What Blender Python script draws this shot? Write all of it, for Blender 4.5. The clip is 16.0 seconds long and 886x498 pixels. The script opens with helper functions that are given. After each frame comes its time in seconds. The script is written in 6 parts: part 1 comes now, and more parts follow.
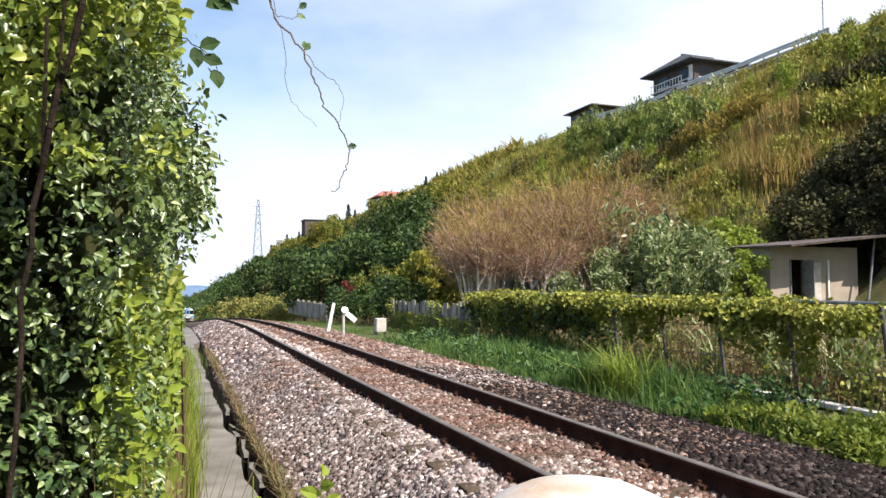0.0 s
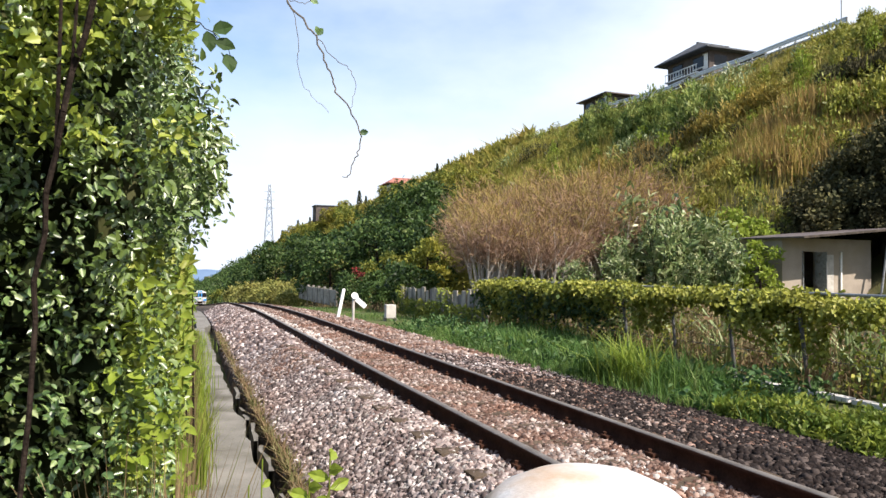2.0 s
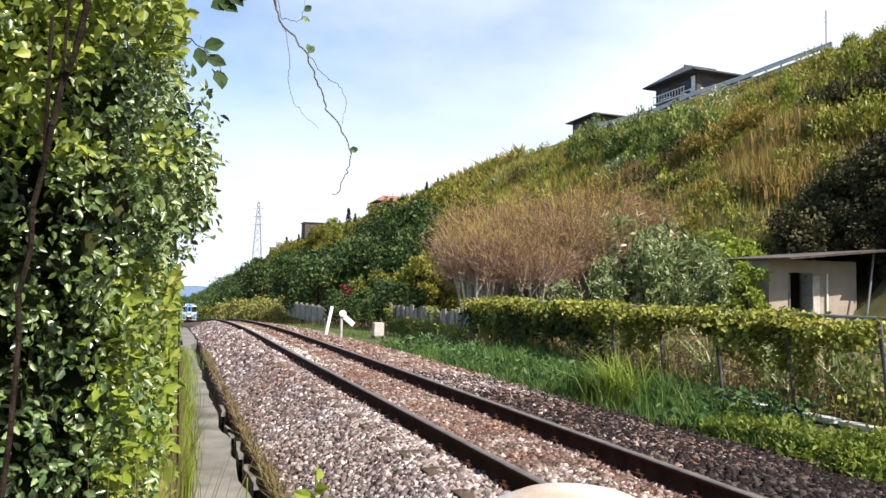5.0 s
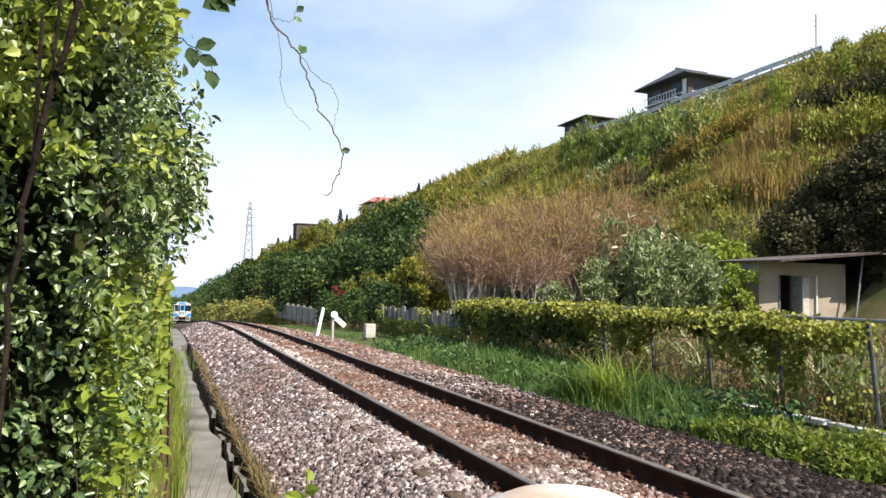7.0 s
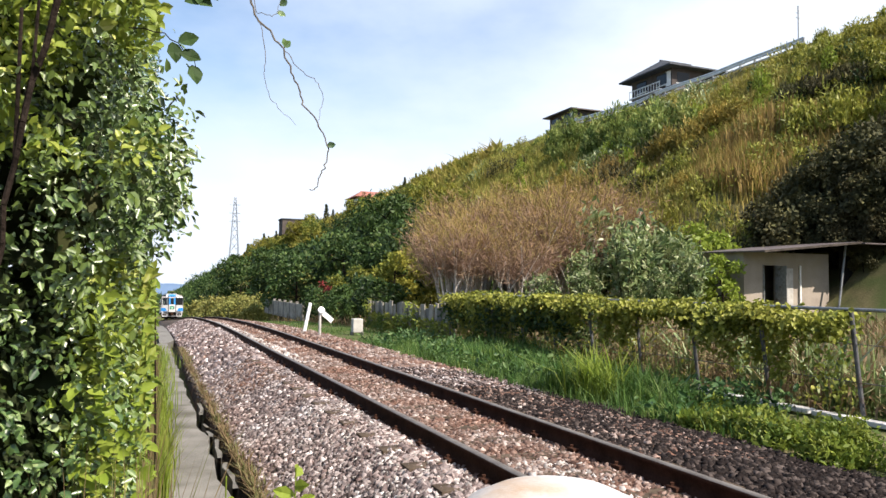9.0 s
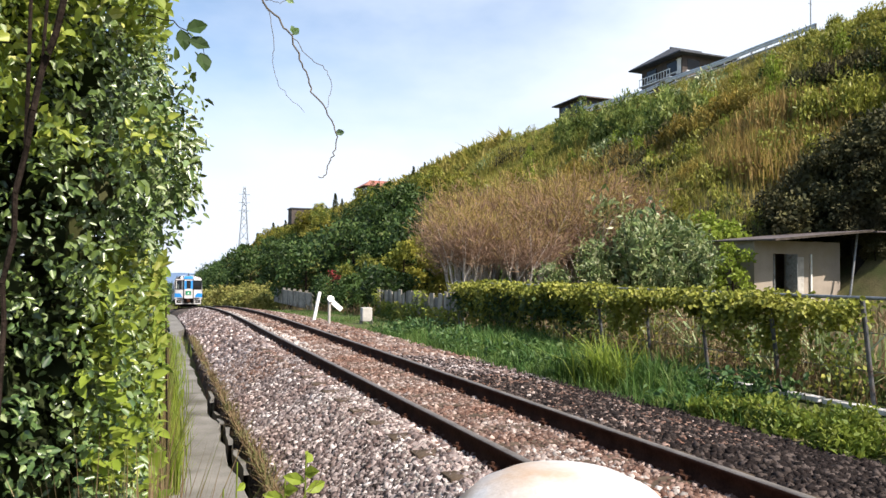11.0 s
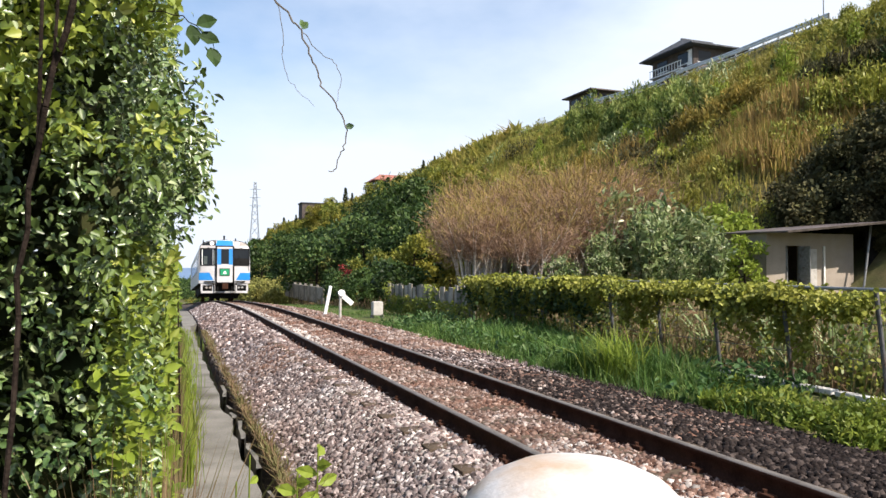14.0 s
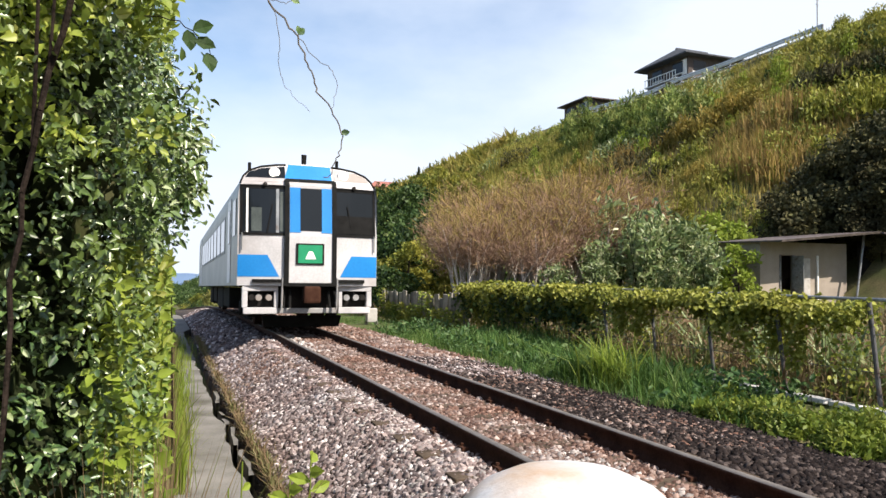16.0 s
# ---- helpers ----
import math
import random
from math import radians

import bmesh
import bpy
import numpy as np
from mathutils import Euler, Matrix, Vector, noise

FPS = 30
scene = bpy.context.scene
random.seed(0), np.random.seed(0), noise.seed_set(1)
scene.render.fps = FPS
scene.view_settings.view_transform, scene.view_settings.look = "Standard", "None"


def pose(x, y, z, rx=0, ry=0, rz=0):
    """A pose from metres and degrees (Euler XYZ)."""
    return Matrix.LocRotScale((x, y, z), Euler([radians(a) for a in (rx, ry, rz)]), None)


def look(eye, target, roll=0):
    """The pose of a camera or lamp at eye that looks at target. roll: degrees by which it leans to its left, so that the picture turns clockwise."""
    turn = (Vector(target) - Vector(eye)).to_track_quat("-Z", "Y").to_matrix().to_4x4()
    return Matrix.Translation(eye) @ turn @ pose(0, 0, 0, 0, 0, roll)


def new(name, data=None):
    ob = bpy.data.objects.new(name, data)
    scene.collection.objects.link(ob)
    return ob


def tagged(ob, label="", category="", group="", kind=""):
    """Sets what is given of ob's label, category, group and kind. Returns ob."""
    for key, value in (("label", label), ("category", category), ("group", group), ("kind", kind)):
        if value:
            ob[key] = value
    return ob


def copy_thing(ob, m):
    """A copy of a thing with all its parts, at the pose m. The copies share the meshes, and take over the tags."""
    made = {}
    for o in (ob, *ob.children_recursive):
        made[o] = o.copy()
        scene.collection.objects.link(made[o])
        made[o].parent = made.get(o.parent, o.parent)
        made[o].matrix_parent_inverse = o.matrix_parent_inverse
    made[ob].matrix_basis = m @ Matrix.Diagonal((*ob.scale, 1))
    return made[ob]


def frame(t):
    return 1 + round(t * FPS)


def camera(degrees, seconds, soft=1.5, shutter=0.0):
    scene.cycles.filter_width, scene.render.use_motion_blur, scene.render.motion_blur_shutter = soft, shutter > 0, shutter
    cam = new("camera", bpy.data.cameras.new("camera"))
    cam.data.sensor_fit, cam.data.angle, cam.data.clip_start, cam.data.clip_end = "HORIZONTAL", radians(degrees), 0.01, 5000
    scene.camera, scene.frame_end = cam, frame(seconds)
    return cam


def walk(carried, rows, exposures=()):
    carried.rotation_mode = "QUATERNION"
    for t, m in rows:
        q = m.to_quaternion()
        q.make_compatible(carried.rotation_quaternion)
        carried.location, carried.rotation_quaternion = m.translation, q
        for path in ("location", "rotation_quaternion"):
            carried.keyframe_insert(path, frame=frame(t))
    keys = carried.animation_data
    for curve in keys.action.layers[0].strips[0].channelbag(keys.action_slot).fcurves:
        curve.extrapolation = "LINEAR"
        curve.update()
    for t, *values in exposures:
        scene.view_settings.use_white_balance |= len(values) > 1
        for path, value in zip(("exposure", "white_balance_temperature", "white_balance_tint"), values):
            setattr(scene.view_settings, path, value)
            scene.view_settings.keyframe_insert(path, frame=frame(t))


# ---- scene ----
cam = camera(62, 16.0, soft=1.5)
PATH = [(0.0, pose(0, 0, 1.250, 92.721, 0.043, -20.725)),
        (0.5, pose(0, 0, 1.250, 92.236, -0.167, -20.400)),
        (1.0, pose(0, 0, 1.250, 91.879, -0.346, -19.922)),
        (1.5, pose(0, 0, 1.250, 91.723, -0.369, -19.957)),
        (2.0, pose(0, 0, 1.250, 91.726, -0.710, -19.946)),
        (2.5, pose(0, 0, 1.249, 92.123, -1.189, -19.946)),
        (3.0, pose(0, 0, 1.249, 92.315, -1.484, -20.160)),
        (3.5, pose(0, 0, 1.249, 92.565, -1.510, -20.317)),
        (4.0, pose(0, 0, 1.249, 92.904, -1.112, -20.611)),
        (6.5, pose(0, 0, 1.249, 93.297, -1.429, -21.255)),
        (7.0, pose(0, 0, 1.248, 93.288, -1.275, -21.475)),
        (7.5, pose(0, 0, 1.248, 93.264, -1.132, -21.696)),
        (8.0, pose(0, 0, 1.248, 93.274, -1.105, -22.022)),
        (8.5, pose(0, 0, 1.248, 93.128, -0.839, -22.318)),
        (9.0, pose(0, 0, 1.248, 92.828, -0.646, -22.472)),
        (11.5, pose(0, 0, 1.242, 91.784, -0.527, -21.525)),
        (12.0, pose(0, 0, 1.242, 91.641, -0.443, -21.315)),
        (12.5, pose(0, 0, 1.242, 91.636, -0.434, -21.266)),
        (13.0, pose(0, 0, 1.241, 91.576, -0.472, -21.189)),
        (13.5, pose(0, 0, 1.241, 91.549, -0.365, -21.035)),
        (14.0, pose(0, 0, 1.241, 91.484, -0.328, -20.966)),
        (14.5, pose(0, 0, 1.241, 91.310, -0.263, -20.990)),
        (15.0, pose(0, 0, 1.240, 91.115, -0.113, -21.033)),
        (15.5, pose(0, 0, 1.240, 91.441, -0.503, -21.200)),
        (16.0, pose(0, 0, 1.240, 92.036, -0.693, -21.385))]
walk(cam, PATH, [(0.0, 0.99), (4.0, 0.99), (9.0, 0.95), (12.5, 0.89), (16.0, 0.86)])

# ---- world, sun, exposure ----
SUN_TO = Vector((0.42, -0.66, 0.80)).normalized()
world = bpy.data.worlds.new("sky")
scene.world = world
world.use_nodes = True
wn, wl = world.node_tree.nodes, world.node_tree.links
wn.clear()
w_out = wn.new("ShaderNodeOutputWorld")
w_bg = wn.new("ShaderNodeBackground")
w_sky = wn.new("ShaderNodeTexSky")
w_sky.sky_type = "NISHITA"
w_sky.sun_disc = False
w_sky.sun_elevation = math.asin(SUN_TO.z)
w_sky.sun_rotation = math.atan2(SUN_TO.x, SUN_TO.y)
w_sky.air_density, w_sky.dust_density, w_sky.ozone_density = 1.0, 2.2, 1.2
w_co = wn.new("ShaderNodeTexCoord")
w_map = wn.new("ShaderNodeMapping")
w_map.inputs["Scale"].default_value = (1.0, 1.0, 2.2)
w_map.inputs["Location"].default_value = (0.35, 0.1, 0.2)
w_noise = wn.new("ShaderNodeTexNoise")
w_noise.inputs["Scale"].default_value = 1.7
w_noise.inputs["Detail"].default_value = 7
w_noise.inputs["Roughness"].default_value = 0.52
w_ramp = wn.new("ShaderNodeValToRGB")
w_ramp.color_ramp.elements[0].position, w_ramp.color_ramp.elements[1].position = 0.33, 0.66
w_mix = wn.new("ShaderNodeMixRGB")
w_mix.inputs[2].default_value = (4.3, 4.72, 5.45, 1)
wl.new(w_co.outputs["Generated"], w_map.inputs[0])
wl.new(w_map.outputs[0], w_noise.inputs["Vector"])
w_sep = wn.new("ShaderNodeSeparateXYZ")
w_east = wn.new("ShaderNodeMath")
w_east.operation, w_east.inputs[1].default_value = "MULTIPLY_ADD", 0.62
w_sum = wn.new("ShaderNodeMath")
w_sum.operation, w_sum.inputs[1].default_value = "ADD", -0.1
wl.new(w_co.outputs["Generated"], w_sep.inputs[0])
wl.new(w_sep.outputs[0], w_east.inputs[0])
wl.new(w_noise.outputs[0], w_east.inputs[2])
wl.new(w_east.outputs[0], w_sum.inputs[0])
w_low = wn.new("ShaderNodeMapRange")
w_low.inputs[1].default_value, w_low.inputs[2].default_value, w_low.inputs[3].default_value, w_low.inputs[4].default_value = 0.0, 0.2, 0.4, 0.0
w_haze = wn.new("ShaderNodeMath")
w_haze.operation = "ADD"
wl.new(w_sep.outputs[2], w_low.inputs[0])
wl.new(w_low.outputs[0], w_haze.inputs[0])
wl.new(w_sum.outputs[0], w_haze.inputs[1])
wl.new(w_haze.outputs[0], w_ramp.inputs[0])
wl.new(w_ramp.outputs[0], w_mix.inputs[0])
wl.new(w_sky.outputs[0], w_mix.inputs[1])
wl.new(w_mix.outputs[0], w_bg.inputs[0])
wl.new(w_bg.outputs[0], w_out.inputs[0])
w_bg.inputs[1].default_value = 0.123
sun_data = bpy.data.lights.new("sun", "SUN")
sun_data.energy, sun_data.angle, sun_data.color = 4.9, radians(0.5), (1.0, 0.9, 0.78)
sun = new("sun", sun_data)
sun.matrix_world = look(SUN_TO * 60, (0, 0, 0))

# ---- materials ----
def base_mat(name, rough=0.7, metal=0.0):
    m = bpy.data.materials.new(name)
    m.use_nodes = True
    b = m.node_tree.nodes["Principled BSDF"]
    b.inputs["Roughness"].default_value = rough
    b.inputs["Metallic"].default_value = metal
    return m, m.node_tree.nodes, m.node_tree.links, b


def surface(name, c1, c2, scale=4.0, fine=60.0, rough=0.7, metal=0.0, bump=0.3, stain=None, stain_amount=0.5, depth=0.01, spec=0.4):
    """Two-scale mottled surface with bump and optional stains."""
    m, n, l, b = base_mat(name, rough, metal)
    b.inputs["Specular IOR Level"].default_value = spec
    co = n.new("ShaderNodeTexCoord")
    a = n.new("ShaderNodeTexNoise")
    a.inputs["Scale"].default_value, a.inputs["Detail"].default_value = scale, 5
    f = n.new("ShaderNodeTexNoise")
    f.inputs["Scale"].default_value, f.inputs["Detail"].default_value = fine, 3
    for t in (a, f):
        l.new(co.outputs["Object"], t.inputs["Vector"])
    add = n.new("ShaderNodeMath")
    add.operation = "MULTIPLY_ADD"
    l.new(f.outputs[0], add.inputs[0])
    add.inputs[1].default_value = 0.6
    l.new(a.outputs[0], add.inputs[2])
    r = n.new("ShaderNodeValToRGB")
    r.color_ramp.elements[0].position, r.color_ramp.elements[1].position = 0.55, 1.05
    r.color_ramp.elements[0].color, r.color_ramp.elements[1].color = (*c1, 1), (*c2, 1)
    l.new(add.outputs[0], r.inputs[0])
    out = r.outputs[0]
    if stain:
        s = n.new("ShaderNodeTexNoise")
        s.inputs["Scale"].default_value, s.inputs["Detail"].default_value = scale * 0.6, 8
        mp = n.new("ShaderNodeMapping")
        mp.inputs["Location"].default_value = (3.1, 7.7, 1.3)
        l.new(co.outputs["Object"], mp.inputs[0])
        l.new(mp.outputs[0], s.inputs["Vector"])
        sr = n.new("ShaderNodeValToRGB")
        sr.color_ramp.elements[0].position, sr.color_ramp.elements[1].position = 0.62 - 0.22 * stain_amount, 0.78 - 0.2 * stain_amount
        l.new(s.outputs[0], sr.inputs[0])
        mx = n.new("ShaderNodeMixRGB")
        mx.inputs[2].default_value = (*stain, 1)
        l.new(sr.outputs[0], mx.inputs[0])
        l.new(out, mx.inputs[1])
        out = mx.outputs[0]
    l.new(out, b.inputs["Base Color"])
    if bump:
        bp = n.new("ShaderNodeBump")
        bp.inputs["Strength"].default_value, bp.inputs["Distance"].default_value = bump, depth
        l.new(add.outputs[0], bp.inputs["Height"])
        l.new(bp.outputs[0], b.inputs["Normal"])
    return m


def foliage(name, colours, patch=0.15, patch_tint=None, rough=0.45, through_light=0.3, gloss=0.2, clump=1.0, vary=0.0):
    """Leaves: a colour of its own for each leaf, shared in part within a clump, large patches of another tint, light passing through."""
    m, n, l, b = base_mat(name, rough)
    b.inputs["Specular IOR Level"].default_value = gloss
    g = n.new("ShaderNodeNewGeometry")
    r = n.new("ShaderNodeValToRGB")
    e = r.color_ramp.elements
    while len(e) < len(colours):
        e.new(0.5)
    for i, (cr, cg, cb) in enumerate(colours):
        e[i].position = i / max(1, len(colours) - 1)
        e[i].color = (cr * 1.1, cg, cb * 1.3, 1)
    cn = n.new("ShaderNodeTexNoise")
    cn.inputs["Scale"].default_value, cn.inputs["Detail"].default_value = clump, 2
    l.new(g.outputs["Position"], cn.inputs["Vector"])
    cm = n.new("ShaderNodeMapRange")
    cm.inputs[1].default_value, cm.inputs[2].default_value, cm.inputs[3].default_value, cm.inputs[4].default_value = 0.32, 0.68, 0.0, 0.55
    l.new(cn.outputs[0], cm.inputs[0])
    ca = n.new("ShaderNodeMath")
    ca.operation, ca.inputs[1].default_value = "MULTIPLY_ADD", 0.45
    l.new(g.outputs["Random Per Island"], ca.inputs[0])
    l.new(cm.outputs[0], ca.inputs[2])
    l.new(ca.outputs[0], r.inputs[0])
    out = r.outputs[0]
    if vary:
        oi = n.new("ShaderNodeObjectInfo")
        om = n.new("ShaderNodeMapRange")
        om.inputs[3].default_value, om.inputs[4].default_value = 1 - vary, 1 + vary
        l.new(oi.outputs["Random"], om.inputs[0])
        ov = n.new("ShaderNodeMixRGB")
        ov.blend_type, ov.inputs[0].default_value = "MULTIPLY", 1.0
        l.new(out, ov.inputs[1])
        l.new(om.outputs[0], ov.inputs[2])
        out = ov.outputs[0]
    if patch_tint:
        t = n.new("ShaderNodeTexNoise")
        t.inputs["Scale"].default_value, t.inputs["Detail"].default_value = patch, 3
        l.new(g.outputs["Position"], t.inputs["Vector"])
        tr = n.new("ShaderNodeValToRGB")
        tr.color_ramp.elements[0].position, tr.color_ramp.elements[1].position = 0.44, 0.62
        l.new(t.outputs[0], tr.inputs[0])
        mx = n.new("ShaderNodeMixRGB")
        mul = n.new("ShaderNodeMath")
        mul.operation, mul.inputs[1].default_value = "MULTIPLY", 0.75
        l.new(tr.outputs[0], mul.inputs[0])
        l.new(mul.outputs[0], mx.inputs[0])
        l.new(out, mx.inputs[1])
        mx.inputs[2].default_value = (*patch_tint, 1)
        out = mx.outputs[0]
    l.new(out, b.inputs["Base Color"])
    tl = n.new("ShaderNodeBsdfTranslucent")
    l.new(out, tl.inputs[0])
    ms = n.new("ShaderNodeMixShader")
    ms.inputs[0].default_value = through_light
    l.new(b.outputs[0], ms.inputs[1])
    l.new(tl.outputs[0], ms.inputs[2])
    l.new(ms.outputs[0], n["Material Output"].inputs[0])
    return m


def stones_mat(name, colours, rust=None):
    m, n, l, b = base_mat(name, 0.9)
    b.inputs["Specular IOR Level"].default_value = 0.12
    g = n.new("ShaderNodeNewGeometry")
    r = n.new("ShaderNodeValToRGB")
    e = r.color_ramp.elements
    while len(e) < len(colours):
        e.new(0.5)
    for i, c in enumerate(colours):
        e[i].position = i / (len(colours) - 1)
        e[i].color = (*c, 1)
    l.new(g.outputs["Random Per Island"], r.inputs[0])
    t = n.new("ShaderNodeTexNoise")
    t.inputs["Scale"].default_value, t.inputs["Detail"].default_value = 45, 4
    l.new(g.outputs["Position"], t.inputs["Vector"])
    mx = n.new("ShaderNodeMixRGB")
    mx.blend_type, mx.inputs[0].default_value = "MULTIPLY", 0.6
    mr = n.new("ShaderNodeMapRange")
    mr.inputs[1].default_value, mr.inputs[2].default_value, mr.inputs[3].default_value, mr.inputs[4].default_value = 0.3, 0.7, 0.45, 1.3
    l.new(t.outputs[0], mr.inputs[0])
    l.new(r.outputs[0], mx.inputs[1])
    l.new(mr.outputs[0], mx.inputs[2])
    out = mx.outputs[0]
    if rust:
        s = n.new("ShaderNodeTexNoise")
        s.inputs["Scale"].default_value, s.inputs["Detail"].default_value = 1.1, 5
        l.new(g.outputs["Position"], s.inputs["Vector"])
        sr = n.new("ShaderNodeValToRGB")
        sr.color_ramp.elements[0].position, sr.color_ramp.elements[1].position = 0.42, 0.66
        l.new(s.outputs[0], sr.inputs[0])
        m2 = n.new("ShaderNodeMixRGB")
        m2.blend_type, m2.inputs[2].default_value = "MULTIPLY", (*rust, 1)
        l.new(sr.outputs[0], m2.inputs[0])
        l.new(out, m2.inputs[1])
        out = m2.outputs[0]
    l.new(out, b.inputs["Base Color"])
    return m


def glass_mat(name, tint=(0.008, 0.01, 0.012)):
    m, n, l, b = base_mat(name, 0.06)
    b.inputs["Base Color"].default_value = (*tint, 1)
    b.inputs["Specular IOR Level"].default_value = 0.28
    return m


M_SOIL = surface("soil", (0.06, 0.058, 0.028), (0.15, 0.13, 0.065), 0.8, 14, 0.95, bump=0.6, depth=0.05, stain=(0.07, 0.09, 0.03), stain_amount=0.8, spec=0.1)
M_BED = surface("ballast_bed", (0.035, 0.03, 0.027), (0.1, 0.085, 0.075), 3, 30, 0.95, bump=0.8, depth=0.03, stain=(0.16, 0.1, 0.06), spec=0.1)
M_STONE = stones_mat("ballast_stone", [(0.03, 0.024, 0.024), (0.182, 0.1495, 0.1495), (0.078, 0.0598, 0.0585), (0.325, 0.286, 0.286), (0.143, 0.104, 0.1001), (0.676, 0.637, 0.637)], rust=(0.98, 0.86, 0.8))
M_STONE_RUST = stones_mat("rusty_ballast_stone", [(0.044, 0.0275, 0.0231), (0.187, 0.1265, 0.1067), (0.0935, 0.0616, 0.0517), (0.297, 0.2365, 0.2145), (0.132, 0.0858, 0.0693), (0.462, 0.407, 0.385)], rust=(0.88, 0.68, 0.58))
M_STONE_PALE = stones_mat("dusty_pale_stone", [(0.2, 0.18, 0.17), (0.46, 0.43, 0.41), (0.33, 0.29, 0.27), (0.62, 0.59, 0.57)])
M_STONE_DARK = stones_mat("dark_ballast_stone", [(0.005, 0.0037, 0.0037), (0.0186, 0.0136, 0.013), (0.0087, 0.0062, 0.0062), (0.0372, 0.0285, 0.026), (0.093, 0.0744, 0.0682)])
M_RAIL = surface("rusty_rail_steel", (0.026, 0.011, 0.007), (0.06, 0.028, 0.018), 6, 60, 0.95, 0.0, bump=0.3, spec=0.1)
M_RAIL_TOP = surface("polished_rail_head", (0.11, 0.095, 0.085), (0.2, 0.18, 0.165), 5, 60, 0.6, 0.5, bump=0.05)
M_SLEEPER = surface("dark_sleeper_wood", (0.03, 0.022, 0.016), (0.1, 0.075, 0.055), 5, 50, 0.9, bump=0.5, spec=0.1)
M_CONC = surface("weathered_concrete", (0.12, 0.115, 0.105), (0.21, 0.2, 0.185), 2.5, 50, 0.9, bump=0.35, stain=(0.09, 0.085, 0.07), stain_amount=0.55, spec=0.1)
M_CONC_LIGHT = surface("pale_concrete", (0.32, 0.3, 0.28), (0.5, 0.48, 0.45), 4, 50, 0.85, bump=0.3, stain=(0.3, 0.27, 0.2), stain_amount=0.3)
M_WHITE = surface("white_paint", (0.7, 0.7, 0.69), (0.84, 0.84, 0.83), 5, 70, 0.5, bump=0.08, stain=(0.5, 0.46, 0.4), stain_amount=0.15)
M_OLDWHITE = surface("weathered_white_paint", (0.44, 0.43, 0.435), (0.58, 0.57, 0.575), 9, 120, 0.6, bump=0.2, stain=(0.4, 0.29, 0.2), stain_amount=0.42, spec=0.25)
M_STEEL = surface("galvanised_steel", (0.16, 0.17, 0.18), (0.3, 0.31, 0.32), 8, 80, 0.5, 0.6, bump=0.1, stain=(0.12, 0.08, 0.06), stain_amount=0.3)
M_PALESTEEL = surface("pale_guard_steel", (0.5, 0.52, 0.56), (0.68, 0.7, 0.74), 3, 40, 0.45, 0.1, bump=0.05)
M_TENDRIL = surface("dry_tendril", (0.07, 0.06, 0.05), (0.16, 0.14, 0.12), 20, 90, 0.9, bump=0.3, spec=0.1)
M_BARK = surface("bark", (0.008, 0.006, 0.005), (0.03, 0.022, 0.018), 14, 80, 0.95, bump=1.0, spec=0.05)
M_PALEBARK = surface("pale_bark", (0.3, 0.26, 0.23), (0.55, 0.5, 0.46), 6, 60, 0.9, bump=0.5)
M_TWIG = foliage("brown_twig", [(0.12, 0.084, 0.048), (0.252, 0.174, 0.09), (0.198, 0.15, 0.09), (0.36, 0.258, 0.102)], through_light=0.15, gloss=0.1, rough=0.8, clump=1.5)
M_TWIGTIP = foliage("golden_twig", [(0.184, 0.1323, 0.0517), (0.322, 0.2415, 0.069), (0.2415, 0.2185, 0.0517), (0.23, 0.2357, 0.046)], through_light=0.2, gloss=0.1, rough=0.8, clump=1.2)
# the last, palest leaf colour stands for glints on the glossy leaves
M_IVY = foliage("hedge_leaf", [(0.008, 0.022, 0.006), (0.022, 0.055, 0.012), (0.0805, 0.153, 0.0354), (0.161, 0.2415, 0.0644), (0.4186, 0.5152, 0.2415)], 1.2, (0.09, 0.13, 0.02), 0.36, 0.1, 0.75, clump=9.0)
M_YOUNG = foliage("young_hedge_leaf", [(0.05, 0.09, 0.012), (0.1841, 0.269, 0.0312), (0.3257, 0.4106, 0.0566), (0.5664, 0.5947, 0.1699)], 3.0, (0.17, 0.22, 0.03), 0.42, 0.35, 0.4, clump=9.0)
M_WEED = foliage("weed_leaf", [(0.07, 0.14, 0.02), (0.14, 0.23, 0.03), (0.22, 0.29, 0.04), (0.26, 0.28, 0.06)], 1.5, (0.21, 0.28, 0.035), 0.45, 0.4)
M_DRY = foliage("dry_grass", [(0.08, 0.09, 0.028), (0.2, 0.17, 0.07), (0.16, 0.11, 0.05), (0.1, 0.13, 0.03), (0.36, 0.31, 0.15)], through_light=0.3, rough=0.7, clump=3.0)
M_VERGE = foliage("verge_grass", [(0.0308, 0.084, 0.0168), (0.063, 0.147, 0.028), (0.119, 0.21, 0.0392), (0.238, 0.308, 0.07)], 0.5, (0.05, 0.1, 0.018), 0.5, 0.4, clump=1.6)
M_VERGEWEED = foliage("verge_weed_leaf", [(0.015, 0.045, 0.012), (0.04, 0.095, 0.024), (0.085, 0.16, 0.04), (0.2, 0.26, 0.08)], 0.6, (0.045, 0.1, 0.025), 0.45, 0.3, clump=2.5)
M_EVERGREEN = foliage("evergreen_leaf", [(0.02, 0.026, 0.01), (0.042, 0.05, 0.017), (0.075, 0.078, 0.026), (0.16, 0.17, 0.05)], 0.4, (0.05, 0.042, 0.02), 0.7, 0.15, 0.15, clump=0.9)
M_BUSH = foliage("verge_bush_leaf", [(0.028, 0.06, 0.01), (0.08, 0.14, 0.018), (0.18, 0.23, 0.03), (0.25, 0.29, 0.05)], 0.8, (0.13, 0.18, 0.022), 0.5, 0.3, clump=5.0)
